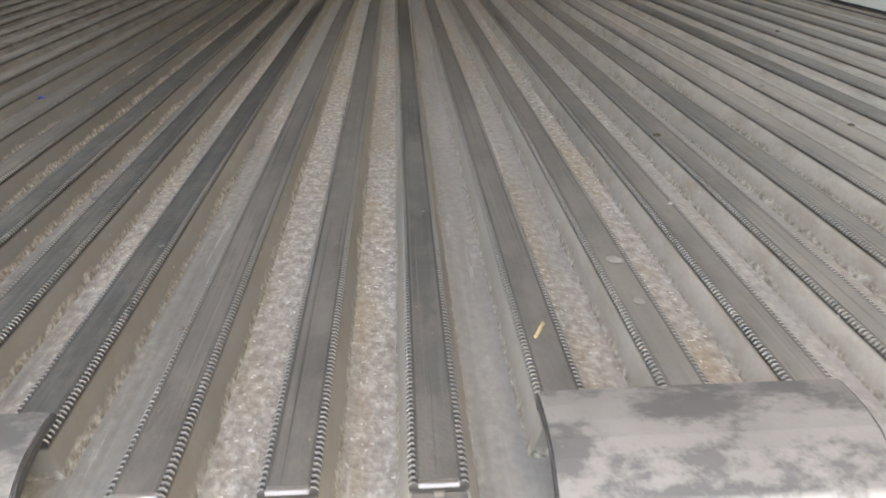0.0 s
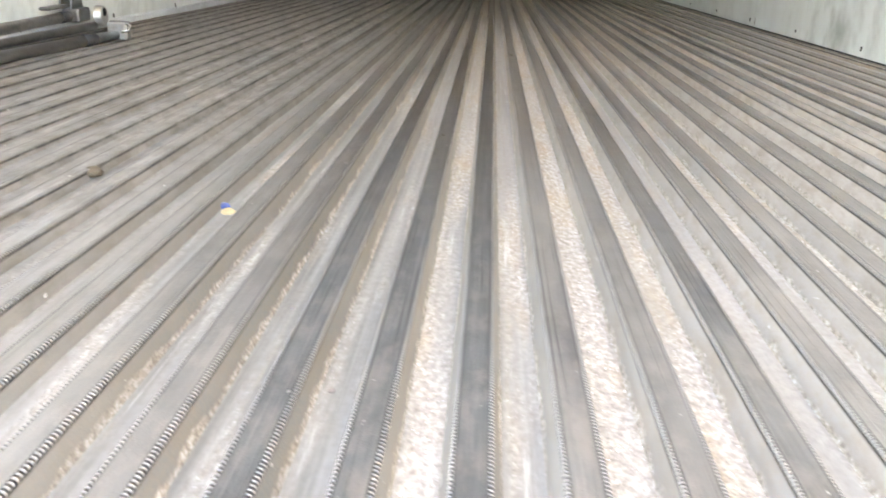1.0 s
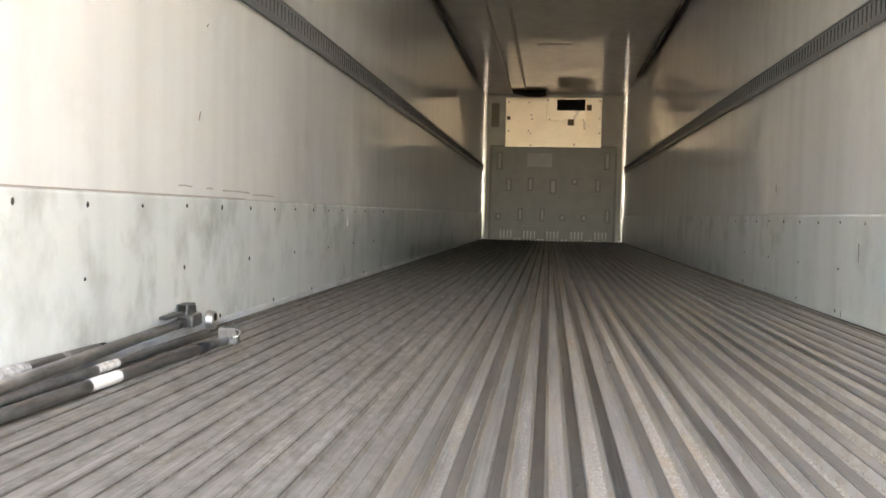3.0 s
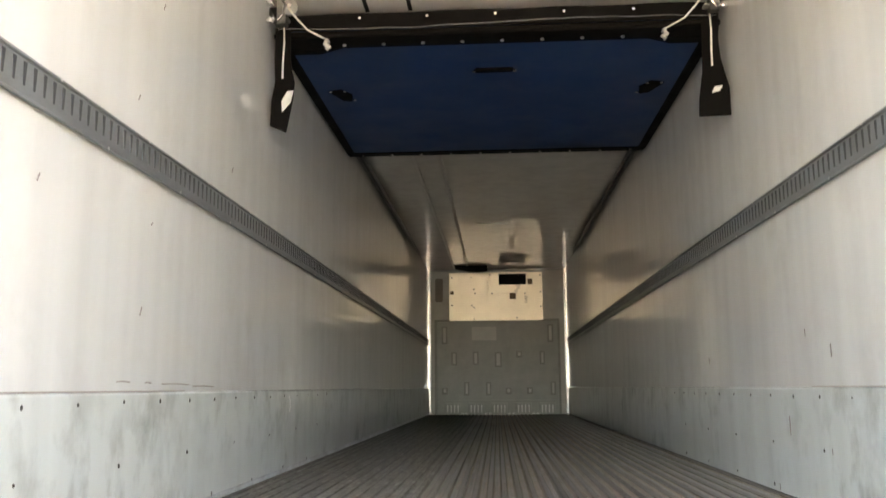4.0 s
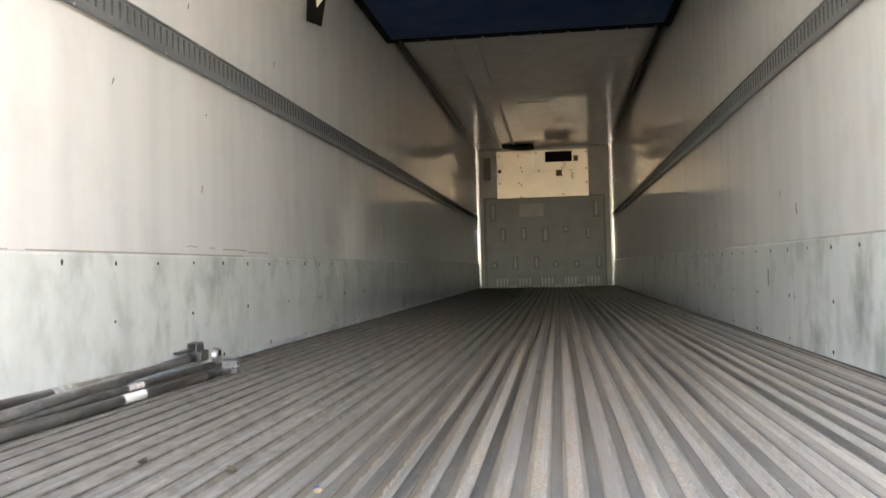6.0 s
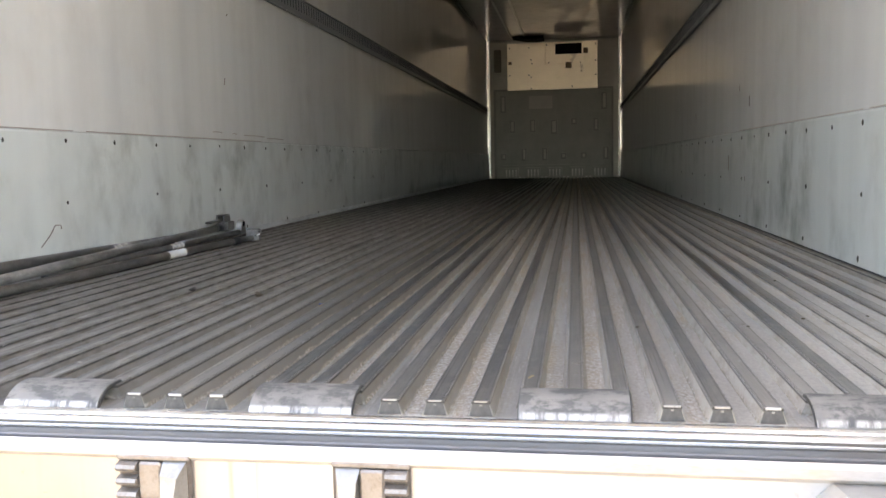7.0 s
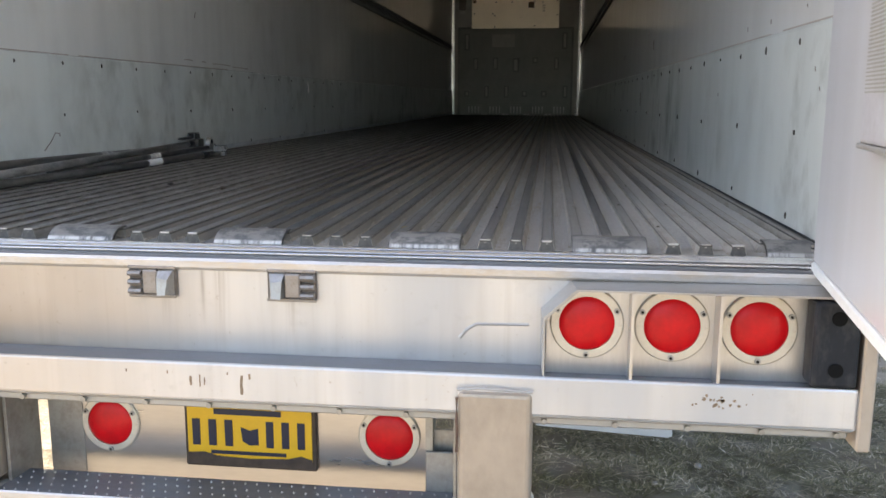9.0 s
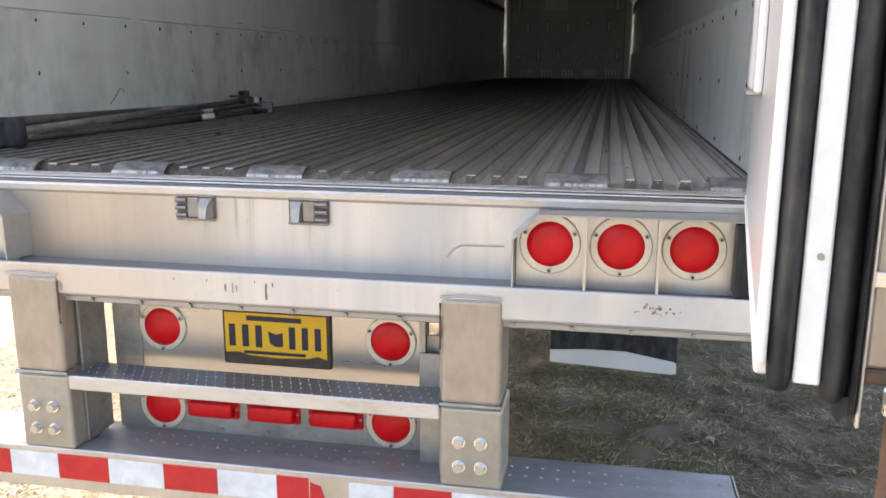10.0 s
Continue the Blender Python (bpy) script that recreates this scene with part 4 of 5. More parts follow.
# ---- rear frame of the trailer ----
SEAT = -.026
rear = thing("rear_crossmember", "welded aluminium rear frame below the doorway", "crossmember")
# near-black plate, so that dark lines show between the ridges
part("top_plate", box(-1.26, 1.26, -.012, RIB_END + .02, SEAT - .02, SEAT, .002), M_HOLLOW, rear, "dark sill plate")
part("sill_ridge", prism([(.042, SEAT), (.039, SEAT + .005), (.034, SEAT + .0065), (.028, SEAT + .006), (.023, SEAT + .0035), (.0205, SEAT)], -1.255, 1.255, "x"), M_RIDGE, rear, "bright rubbed ridge")
part("sill_ridge", prism([(.012, SEAT), (.009, SEAT + .0045), (.003, SEAT + .006), (-.003, SEAT + .005), (-.009, SEAT + .001), (-.0125, SEAT - .005), (-.0125, SEAT - .008)], -1.255, 1.255, "x"), M_RIDGE, rear, "bright rubbed ridge")
part("channel", box(-1.26, 1.26, -.04, -.0125, -.052, -.036, .002), M_CHANNEL, rear, "dull dark drip channel")
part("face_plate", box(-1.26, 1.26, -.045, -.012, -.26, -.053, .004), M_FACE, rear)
part("face_lip", prism([(-.045, -.056), (-.045, -.042), (-.052, -.038), (-.058, -.044), (-.056, -.058), (-.046, -.066)], -1.258, 1.258, "x"), M_LIPTAN, rear, "rounded ochre-stained weld lip")
part("ledge", box(-1.262, 1.262, -.147, -.0455, -.262, -.247, .003), M_LEDGE, rear)
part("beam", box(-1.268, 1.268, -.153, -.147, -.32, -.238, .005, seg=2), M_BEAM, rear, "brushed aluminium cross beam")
part("beam_under", box(-1.262, 1.262, -.147, -.02, -.326, -.32, .002), M_STEEL, rear)
part("beam_lip", box(-1.262, 1.262, -.13, -.118, -.345, -.3265, .003), M_DULL, rear)
for k in range(13):
    x = -.44 + k * .14
    if not (.5 < x < .67 or -.68 < x < -.51):
        part("rivet", tube((x, -.14, -.336), (x, -.1305, -.336), .006, seg=8), M_STEEL, rear)
for sx in (-1, 1):
    # raised surround of the lamp recess: sloped skirt from the face out to the lip
    inner = [(.674, -.236), (.674, -.12), (.737, -.062), (1.25, -.062)]
    outer = [(.67, -.246), (.668, -.125), (.728, -.066), (1.25, -.058)]
    bm = bmesh.new()
    a = [bm.verts.new((sx * x, -.0455, z)) for x, z in outer]
    b = [bm.verts.new((sx * x, -.146, z)) for x, z in inner]
    c = [bm.verts.new((sx * (x + .004), -.146, z - .004)) for x, z in inner]
    d = [bm.verts.new((sx * (x + .004), -.06, z - .004)) for x, z in inner]
    for r0, r1 in ((a, b), (b, c), (c, d)):
        for k in range(3):
            bm.faces.new((r0[k], r0[k + 1], r1[k + 1], r1[k]))
    bmesh.ops.recalc_face_normals(bm, faces=bm.faces[:])
    part("lamp_surround", bm, M_DULL, rear)
    part("lamp_plate", prism([(sx * .68, -.2465), (sx * .68, -.124), (sx * .741, -.068), (sx * 1.25, -.068), (sx * 1.25, -.2465)], -.094, -.088, "y"), M_ALU, rear)
    for x in (.845, 1.01):
        part("rib_plate", box(sx * x - .003, sx * x + .003, -.148, -.0945, -.2465, -.067), M_ALU, rear)
    part("rubber_stop", box(min(sx * 1.178, sx * 1.262), max(sx * 1.178, sx * 1.262), -.158, -.0945, -.236, -.07, .008, seg=2), M_RUBBER, rear, "black rubber dock stop")
    for z in (-.1, -.2):
        part("bolt_hole", tube((sx * 1.22, -.1605, z), (sx * 1.22, -.1585, z), .014, seg=12), M_DARK, rear)
    part("corner_plate", box(min(sx * 1.2685, sx * 1.305), max(sx * 1.2685, sx * 1.295), -.16, .05, -.36, -.06, .004), M_BEIGE, rear)
weld = path_tube([(.5, -.0435, -.195), (.515, -.0433, -.176), (.535, -.043, -.164), (.58, -.0428, -.163), (.645, -.0425, -.162)], .0042, 8)
part("weld_line", weld, M_DULL, rear, "dull grey weld line")
M_DRIP = surface("brown_drip", (.26, .19, .13), .7, 0, .4, 60)
rough = random.Random(12)
for x, z, w, h in ((-.05, -.268, .0035, .02), (-.03, -.264, .002, .026), (-.02, -.27, .0025, .016), (.06, -.262, .004, .042), (.077, -.258, .003, .012), (-.19, -.258, .003, .006), (-.1, -.257, .002, .008), (.03, -.256, .002, .006)):
    left = [(x - w * rough.uniform(.4, 1), z - h * k / 4) for k in range(5)]
    right = [(x + w * rough.uniform(.3, 1), z - h * (k + rough.uniform(-.2, .2)) / 4) for k in range(4, -1, -1)]
    part("drip_mark", prism(left + right, -.1536, -.1531, "y"), M_DRIP, rear, "brown drip stain")


for k in range(26):
    x, z, r = rough.gauss(1.02, .03), rough.gauss(-.275, .011), rough.uniform(.0012, .0045)
    part("grime_speck", prism([(x + r * rough.uniform(.5, 1.3) * math.cos(a * .9), z + r * rough.uniform(.5, 1.2) * math.sin(a * .9)) for a in range(7)], -.1535, -.1531, "y"), M_DRIP, rear)


def end_pad(x, width=.156):
    """A bent cover over the rib ends."""
    line = [(.12, -.003), (.12, .004), (.105, .005), (.092, .0045), (.08, .0025), (.07, -.001), (.061, -.006), (.054, -.0115), (.0485, -.018), (.0455, SEAT)]
    ob = thing("end_cover", "bent worn aluminium cover over the floor rib ends", "floor cover", (x, -.004, 0), "floor end covers")
    part("cover", profile(line, -width / 2, width / 2, "x", .0035), M_COVER, ob)
    # dark rims put in the shade at the cover's open ends
    for e in (-1, 1):
        part("end_lip", profile([(y + (.002 if k > 5 else 0), z - .0012) for k, (y, z) in enumerate(line)], e * width / 2 - .0012, e * width / 2 + .0018, "x", .0052), M_LIP, ob, "dark end rim")
    return ob


def cover_material():
    """Scraped aluminium: pale dust, dark smeared blotches, bright rub at the bend."""
    m, t, p = material("worn_cover")
    v = place_vec(t)
    blot = noise_tex(t, place_vec(t, (1, 1.6, 1)), 21, 9, .72)
    tone = noise_tex(t, v, 9, 4)
    grain = noise_tex(t, v, 240, 3)
    rub = noise_tex(t, place_vec(t, (1, .2, .2)), 60, 5, .7)
    z = split(t, v)["Z"]
    col = ramp(t, tone, (.3, (.145, .138, .128)), (.7, (.25, .235, .218)))
    col = mix(t, ramp(t, blot, (.47, grey(0)), (.56, grey(.8))), col, (.075, .075, .074))
    shine = math_node(t, "MULTIPLY", math_node(t, "MULTIPLY", span(t, z, -.012, -.016), span(t, z, -.025, -.021)), span(t, rub, .38, .55))
    col = mix(t, shine, col, (.55, .53, .5))
    t.links.new(col, p.inputs["Base Color"])
    t.links.new(span(t, shine, 0, 1, 0, .5), p.inputs["Metallic"])
    t.links.new(span(t, shine, 0, 1, .6, .42), p.inputs["Roughness"])
    bump(t, p, mix(t, .5, grain, blot), .35, .0015)
    return m


M_COVER = cover_material()
M_LIP = surface("dark_end_rim", (.07, .068, .065), .6, .2, .4, 60, (1, 1, 1), 200, .3)
for j in range(-3, 3):
    end_pad(RIB_X - .002 + j * .4)
end_pad(1.185, .1)


M_CAST = surface("grey_brown_casting", (.33, .3, .275), .42, .5, .25, 25, (1, 1, 1), 120, .2, dirt=((.17, .13, .1), .3))
M_KEEP = surface("brown_cast_steel", (.15, .135, .125), .45, .5, .35, 30, (1, 1, 1), 120, .3, dirt=((.09, .07, .055), .35))


def door_stop(x, way):
    """A cast two-piece latch keeper bolted to the face."""
    ob = thing("latch_keeper", "cast steel door latch keeper bolted to the frame", "latch keeper", (x, -.0455, -.092), "latch keepers")
    part("base", box(-.054, .054, -.008, 0, -.032, .032, .004), M_KEEP, ob)
    for z in (-.0315, .0315):
        part("rim", box(-.054, .054, -.0125, -.0085, z - .0035, z + .0035, .0015), M_CAST, ob)
    part("block", box(-.02 if way > 0 else -.014, .014 if way > 0 else .02, -.017, -.0085, -.0265, .0265, .003), M_CAST, ob, "flat worn centre block")
    # a blunt wedge: broad at the plate, narrower and lower at its face
    bm = bmesh.new()
    rear_ring = [bm.verts.new((way * x, -.0085, z)) for x, z in ((.0145, -.0275), (.049, -.0275), (.049, .0275), (.0145, .0275))]
    face_ring = [bm.verts.new((way * x, y, z)) for x, y, z in ((.019, -.032, -.026), (.038, -.034, -.0245), (.041, -.027, .008), (.0165, -.025, .012))]
    for k in range(4):
        bm.faces.new((rear_ring[k], rear_ring[(k + 1) % 4], face_ring[(k + 1) % 4], face_ring[k]))
    bm.faces.new(face_ring)
    bmesh.ops.recalc_face_normals(bm, faces=bm.faces[:])
    part("wedge", bm, M_STEEL, ob, "blunt steel wedge")
    for z in (-.0195, .0, .0195):
        part("finger", prism([(-.0085, z - .0075), (-.019, z - .006), (-.0235, z - .001), (-.021, z + .004), (-.0085, z + .0065)], -.051 if way > 0 else .0215, -.0215 if way > 0 else .051, "x"), M_CAST, ob)
    return ob


door_stop(-.17, 1)
door_stop(.141, -1)

# ---- lamps ----
def lens_material():
    m, t, p = material("red_lens")
    v = coords(t)
    vor = node(t, "TexVoronoi", Scale=260.0)
    t.links.new(v, vor.inputs["Vector"])
    col = ramp(t, noise_tex(t, v, 25, 3), (.3, (.52, .004, .008)), (.7, (.72, .007, .013)))
    t.links.new(col, p.inputs["Base Color"])
    p.inputs["Roughness"].default_value = .32
    p.inputs["Specular IOR Level"].default_value = .3
    p.inputs["Subsurface Weight"].default_value = .25
    p.inputs["Subsurface Radius"].default_value = (.01, .002, .002)
    bump(t, p, vor.outputs["Distance"], .12, .001)
    return m


M_LENS = lens_material()


def dome(r, depth, seg=36, rings=8):
    bm = bmesh.new()
    rows = []
    for i in range(rings):
        a = i / (rings - 1) * math.pi / 2
        rr, yy = r * math.cos(a), -depth * math.sin(a)
        rows.append([bm.verts.new((rr * math.cos(2 * math.pi * k / seg), yy, rr * math.sin(2 * math.pi * k / seg))) for k in range(seg)] if i < rings - 1 else [bm.verts.new((0, -depth, 0))])
    for a, b in zip(rows, rows[1:]):
        for k in range(seg):
            bm.faces.new((a[k], a[(k + 1) % seg], b[(k + 1) % seg], b[k]) if len(b) > 1 else (a[k], a[(k + 1) % seg], b[0]))
    bmesh.ops.recalc_face_normals(bm, faces=bm.faces[:])
    return bm


def flange(r0, r1, thick, seg=40):
    bm = bmesh.new()
    prof = [(r0, 0), (r0, -thick), (r1 - .0025, -thick), (r1, -thick + .0025), (r1, 0)]
    rows = [[bm.verts.new((r * math.cos(2 * math.pi * k / seg), y, r * math.sin(2 * math.pi * k / seg))) for k in range(seg)] for r, y in prof]
    for a, b in zip(rows, rows[1:] + rows[:1]):
        for k in range(seg):
            bm.faces.new((a[k], a[(k + 1) % seg], b[(k + 1) % seg], b[k]))
    bmesh.ops.recalc_face_normals(bm, faces=bm.faces[:])
    return bm


def round_lamp(x, y, z, rim, label, lens_r=.056):
    ob = thing("tail_light", label, "tail light", (x, y, z), "tail lights")
    part("lens", dome(lens_r, .016), M_LENS, ob, "round red lens", True)
    part("flange", flange(lens_r - .001, rim, .007), M_RING, ob, "aluminium ring")
    r = (lens_r + rim) / 2
    for a in (25, 155, 270):
        c, s = math.cos(radians(a)) * r, math.sin(radians(a)) * r
        part("screw", tube((c, -.011, s), (c, -.0075, s), .006, seg=10), M_STEEL, ob)
        part("screw_socket", tube((c, -.0118, s), (c, -.0111, s), .003, seg=6), M_DARK, ob)
    return ob


M_RING = surface("lamp_ring", (.64, .595, .52), .45, .6, .15, 20, (1, 1, 1), 90, .1, dirt=((.3, .24, .17), .2))
for x in (.76, .926, 1.092):
    round_lamp(x, -.0945, -.14, .073, "round red tail light in an aluminium ring")
for x, z in ((-.331, -.452), (.335, -.452)):
    round_lamp(x, .0255, z, .071, "round red light beside the number plate")
for x, z in ((-.345, -.69), (.334, -.69)):
    round_lamp(x, .0255, z, .071, "round red light behind the step")

# ---- plate, light panel, bumper ----
panel = thing("light_panel", "stainless light mounting panel below the rear frame", "light panel")
part("upper_sheet", box(-.487, .44, .026, .032, -.6, -.33, .002), M_MIRROR, panel)
part("lower_sheet", box(-.486, .44, .0255, .034, -.765, -.601, .002), M_STEEL, panel)
part("edge_sheet", box(-.487, -.4, .0235, .0255, -.765, -.33, .0008), M_STEEL, panel, "grey edge sheet")
part("fold", box(-.49, .44, .012, .0255, -.604, -.596, .002), M_ALU_BRIGHT, panel)
for k in range(7):
    part("rivet", tube((-.45 + k * .14, .02, -.75), (-.45 + k * .14, .0252, -.75), .006, seg=8), M_STEEL, panel)
part("side_gusset", box(.425, .505, -.03, -.024, -.77, -.46, .002), M_STEEL, panel)
part("hanger", box(.424, .44, -.0235, .0255, -.77, -.33), M_STEEL, panel)

for x0, x1 in ((-.27, -.112), (-.087, .071), (.096, .254)):
    ob = thing("marker_light", "rectangular red marker light behind the step", "marker light", ((x0 + x1) / 2, .0252, -.685), "marker lights")
    w = (x1 - x0) / 2
    part("lens", box(-w + .012, w - .012, -.03, -.0055, -.024, .024, .01, seg=3), M_LENS, ob, "ribbed red lens", True)
    part("base", box(-w, w, -.005, 0, -.03, .03, .004), M_LENS, ob)
    for sx in (-1, 1):
        part("screw", tube((sx * (w - .006), -.009, 0), (sx * (w - .006), -.0052, 0), .004, seg=8), M_STEEL, ob)

M_RUST = surface("rusty_brown", (.12, .07, .05), .7, .1, .4, 25, (1, 1, 1), 120, .3)
M_PLATE = surface("yellow_plate", (.68, .4, .018), .42, 0, .08, 20, (1, 1, 1), 120, .05)
M_INK = surface("blue_ink", (.01, .013, .035), .5, 0, .1)
M_FRAME = surface("rusty_frame", (.07, .05, .04), .6, .2, .4, 30)
plate = thing("number_plate", "yellow number plate in a rusty brown frame", "number plate", (.011, .0252, -.466))
part("frame", box(-.157, .157, -.008, -.002, -.079, .078, .004), M_FRAME, plate, "rusty dark frame")
part("sheet", box(-.15, .146, -.0105, -.0085, -.056, .072, .0008), M_PLATE, plate)
for x0, x1, z0, z1 in [(-.138 + k * .039, -.138 + k * .039 + .019, -.026, .038) for k in range(3)] + [(.038 + k * .037, .038 + k * .037 + .018, -.026, .038) for k in range(3)] + [(-.085, .075, .05, .064), (-.095, .085, -.046, -.037)]:
    part("bar", box(x0, x1, -.0117, -.0108, z0, z1, .0003), M_INK, plate, "dark blue bar")
part("emblem", prism([(-.022, .022), (.0, .014), (.02, .02), (.02, -.02), (-.002, -.022), (-.018, -.012)], -.0117, -.0108, "y"), M_INK, plate, "small blue emblem")
part("mud", prism([(-.15, -.056), (-.15, -.045), (-.11, -.042), (-.08, -.05), (0, -.054), (.09, -.05), (.12, -.042), (.146, -.05), (.146, -.058)], -.0125, -.0112, "y"), M_FRAME, plate, "dried mud")


def bumper_post(x):
    ob = thing("bumper_post", "beige steel bumper post bolted at its foot", "bumper post", (x, 0, 0), "bumper posts")
    part("upper_box", box(-.075, .075, -.16, .0, -.541, -.272, .012, seg=3), M_BEIGE, ob)
    part("weld_seam", box(-.079, .079, -.163, -.15, -.549, -.539, .004), M_STEEL, ob)
    part("lower_box", box(-.077, .08, -.157, .0, -.765, -.5495, .01, seg=3), M_STEELB, ob)
    part("top_weld", path_tube([(-.075, -.162, -.268), (-.03, -.163, -.264), (.03, -.162, -.266), (.075, -.162, -.268)], .0028, 8), M_DULL, ob, "pale weld bead")
    e = .0755 if x < 0 else -.0755
    part("rust_edge", path_tube([(e, -.1605, -.285), (e * 1.005, -.161, -.33), (e * .99, -.1605, -.36), (e, -.161, -.4)], .0032, 6), M_RUST, ob, "rusty weld along the edge")
    for dx in (-.028, .027):
        for z in (-.64, -.705):
            bolt = part("bolt", tube((dx, -.176, z), (dx, -.161, z), .0125, seg=6), M_ALU, ob, "galvanised hex bolt")
            part("washer", tube((dx, -.1608, z), (dx, -.1575, z), .017, seg=16), M_ALU_BRIGHT, bolt)
    return ob


M_STEELB = surface("grey_beige_steel", (.42, .39, .34), .45, .5, .2, 5, (1, 1, 1), 60, .1, dirt=((.25, .21, .17), .2))
for x in (.582, -.597):
    bumper_post(x)
    side = 1 if x < 0 else -1
    g = thing("gusset_plate", "bent grey gusset plate beside the bumper post", "gusset", (x + side * .085, 0, 0), "gusset plates")
    part("plate", box(-.004, .004, -.1, .02, -.76, -.34, .001), M_STEEL, g)
    if x > 0:
        part("fold", box(-.06, -.0045, .0, .006, -.76, -.42, .001), M_STEEL, g)

M_NOSE = surface("rubbed_nosing", (.62, .6, .58), .42, .6, .15, 12, (.4, 1, 1), 90, .1, dirt=((.35, .31, .27), .2))
step = thing("step_bar", "aluminium step bar with raised tread between the posts", "step")
part("tread", box(-.517, .502, -.15, -.03, -.565, -.552, .003), M_LEDGE, step)
part("nosing", box(-.519, .503, -.157, -.1505, -.588, -.548, .003), M_NOSE, step, "bright front edge")
studs = bmesh.new()
for k in range(38):
    for r in range(4):
        bmesh.ops.create_cone(studs, segments=6, radius1=.0027, radius2=.0016, depth=.0026, cap_ends=True, matrix=Matrix.Translation((-.5 + k * .0267 + (r % 2) * .013, -.14 + r * .03, -.5502)))
tagged(part("tread_stud", studs, M_STEEL, step, "small raised tread dimples"), kind="stuff")

M_SHELF = surface("dull_shelf", (.31, .317, .33), .55, .4, .2, 5, (.6, 2, 1), 60, .1, dirt=((.2, .195, .19), .3))
bumper = thing("rear_bumper", "aluminium rear bumper channel with red and white tape", "bumper")
part("shelf", box(-1.235, 1.235, -.15, .05, -.778, -.766, .003), M_SHELF, bumper)
part("front", box(-1.237, 1.237, -.156, -.1505, -.885, -.764, .003), M_ALU, bumper)
part("end_cap", box(1.2375, 1.243, -.15, .05, -.885, -.766, .002), M_STEEL, bumper)
dimple = bmesh.new()
for k in range(60):
    for y in (-.06, -.01):
        bmesh.ops.create_cone(dimple, segments=6, radius1=.006, radius2=.003, depth=.003, cap_ends=True, matrix=Matrix.Translation((-1.2 + k * .0407, y, -.765)))
tagged(part("tread_dimple", dimple, M_SHELF, bumper, "shallow tread dimples"), kind="stuff")


def tape_material(name, colour):
    m, t, p = material(name)
    v = coords(t)
    hexes = node(t, "TexVoronoi", Scale=420.0)
    t.links.new(v, hexes.inputs["Vector"])
    col = ramp(t, noise_tex(t, v, 18, 5), (.3, tuple(c * .75 for c in colour)), (.65, colour))
    t.links.new(col, p.inputs["Base Color"])
    p.inputs["Roughness"].default_value = .25
    bump(t, p, hexes.outputs["Distance"], .1, .0005)
    return m


M_RED, M_WHT = tape_material("red_tape", (.62, .02, .03)), tape_material("white_tape", (.74, .77, .8))
edges = [-1.18, -1.03, -.876, -.722, -.573, -.42, -.256, -.1, .068, .157]
for k, (x0, x1) in enumerate(zip(edges, edges[1:])):
    red = k % 2 == 0
    part("tape", box(x0 + .0008, x1 - .0008, -.1578, -.1562, -.853, -.78), M_RED if red else M_WHT, bumper, "red reflective tape" if red else "white reflective tape")
edges = [.265, .385, .537, .69, .845, 1.0, 1.155]
for k, (x0, x1) in enumerate(zip(edges, edges[1:])):
    red = k % 2 == 1
    part("tape", box(x0 + .0008, x1 - .0008, -.1578, -.1562, -.853, -.78), M_RED if red else M_WHT, bumper, "red reflective tape" if red else "white reflective tape")
part("tape_scrap", prism([(.16, -.85), (.16, -.79), (.19, -.8), (.2, -.835), (.18, -.85)], -.1578, -.1562, "y"), M_RED, bumper, "torn red tape end")

M_WEIGHT = surface("flap_weight", (.72, .74, .76), .4, .3, .08)
flap_ob = thing("mud_flap", "black rubber mud flap with a bright bottom weight", "mud flap", (.95, 1.9, 0))
part("flap", box(-.3, .3, -.006, .006, -1.15, -.3, .002), M_RUBBER, flap_ob)
part("weight", prism([(-.3, -1.085), (-.12, -1.072), (.06, -1.072), (.285, -1.11), (.3, -1.12), (.3, -1.165), (.28, -1.172), (-.3, -1.145)], -.014, -.0065, "y"), M_WEIGHT, flap_ob, "bright aluminium bottom weight")

# ---- the open door ----
M_VENTM = surface("vent_plastic", (.5, .5, .53), .45, .2, .15, 12, (1, 1, 1), 80, .1, dirt=((.35, .34, .33), .2))
door = thing("door_1", "white insulated trailer door standing open", "door", kind="structure")
door.location, door.rotation_euler = (1.217, 0.045, 0.008), (0, 0, radians(-7.65))
# its own frame: -y runs from hinge to free edge, +x is the outside
part("inner_lining", box(0, .03, -1.245, -.052, -.028, 2.58, .006, seg=2), M_DOOR, door)
part("edge_trim", box(-.004, .008, -1.262, -1.2455, -.034, 2.584, .004, seg=2), M_WHITE, door, "white edge trim")
part("bottom_trim", box(-.003, .016, -1.2452, -.054, -.05, -.0285, .003), M_WHITE, door, "white bottom trim")
part("core", box(.0305, .0972, -1.235, -.054, -.02, 2.57), M_WHITE, door)


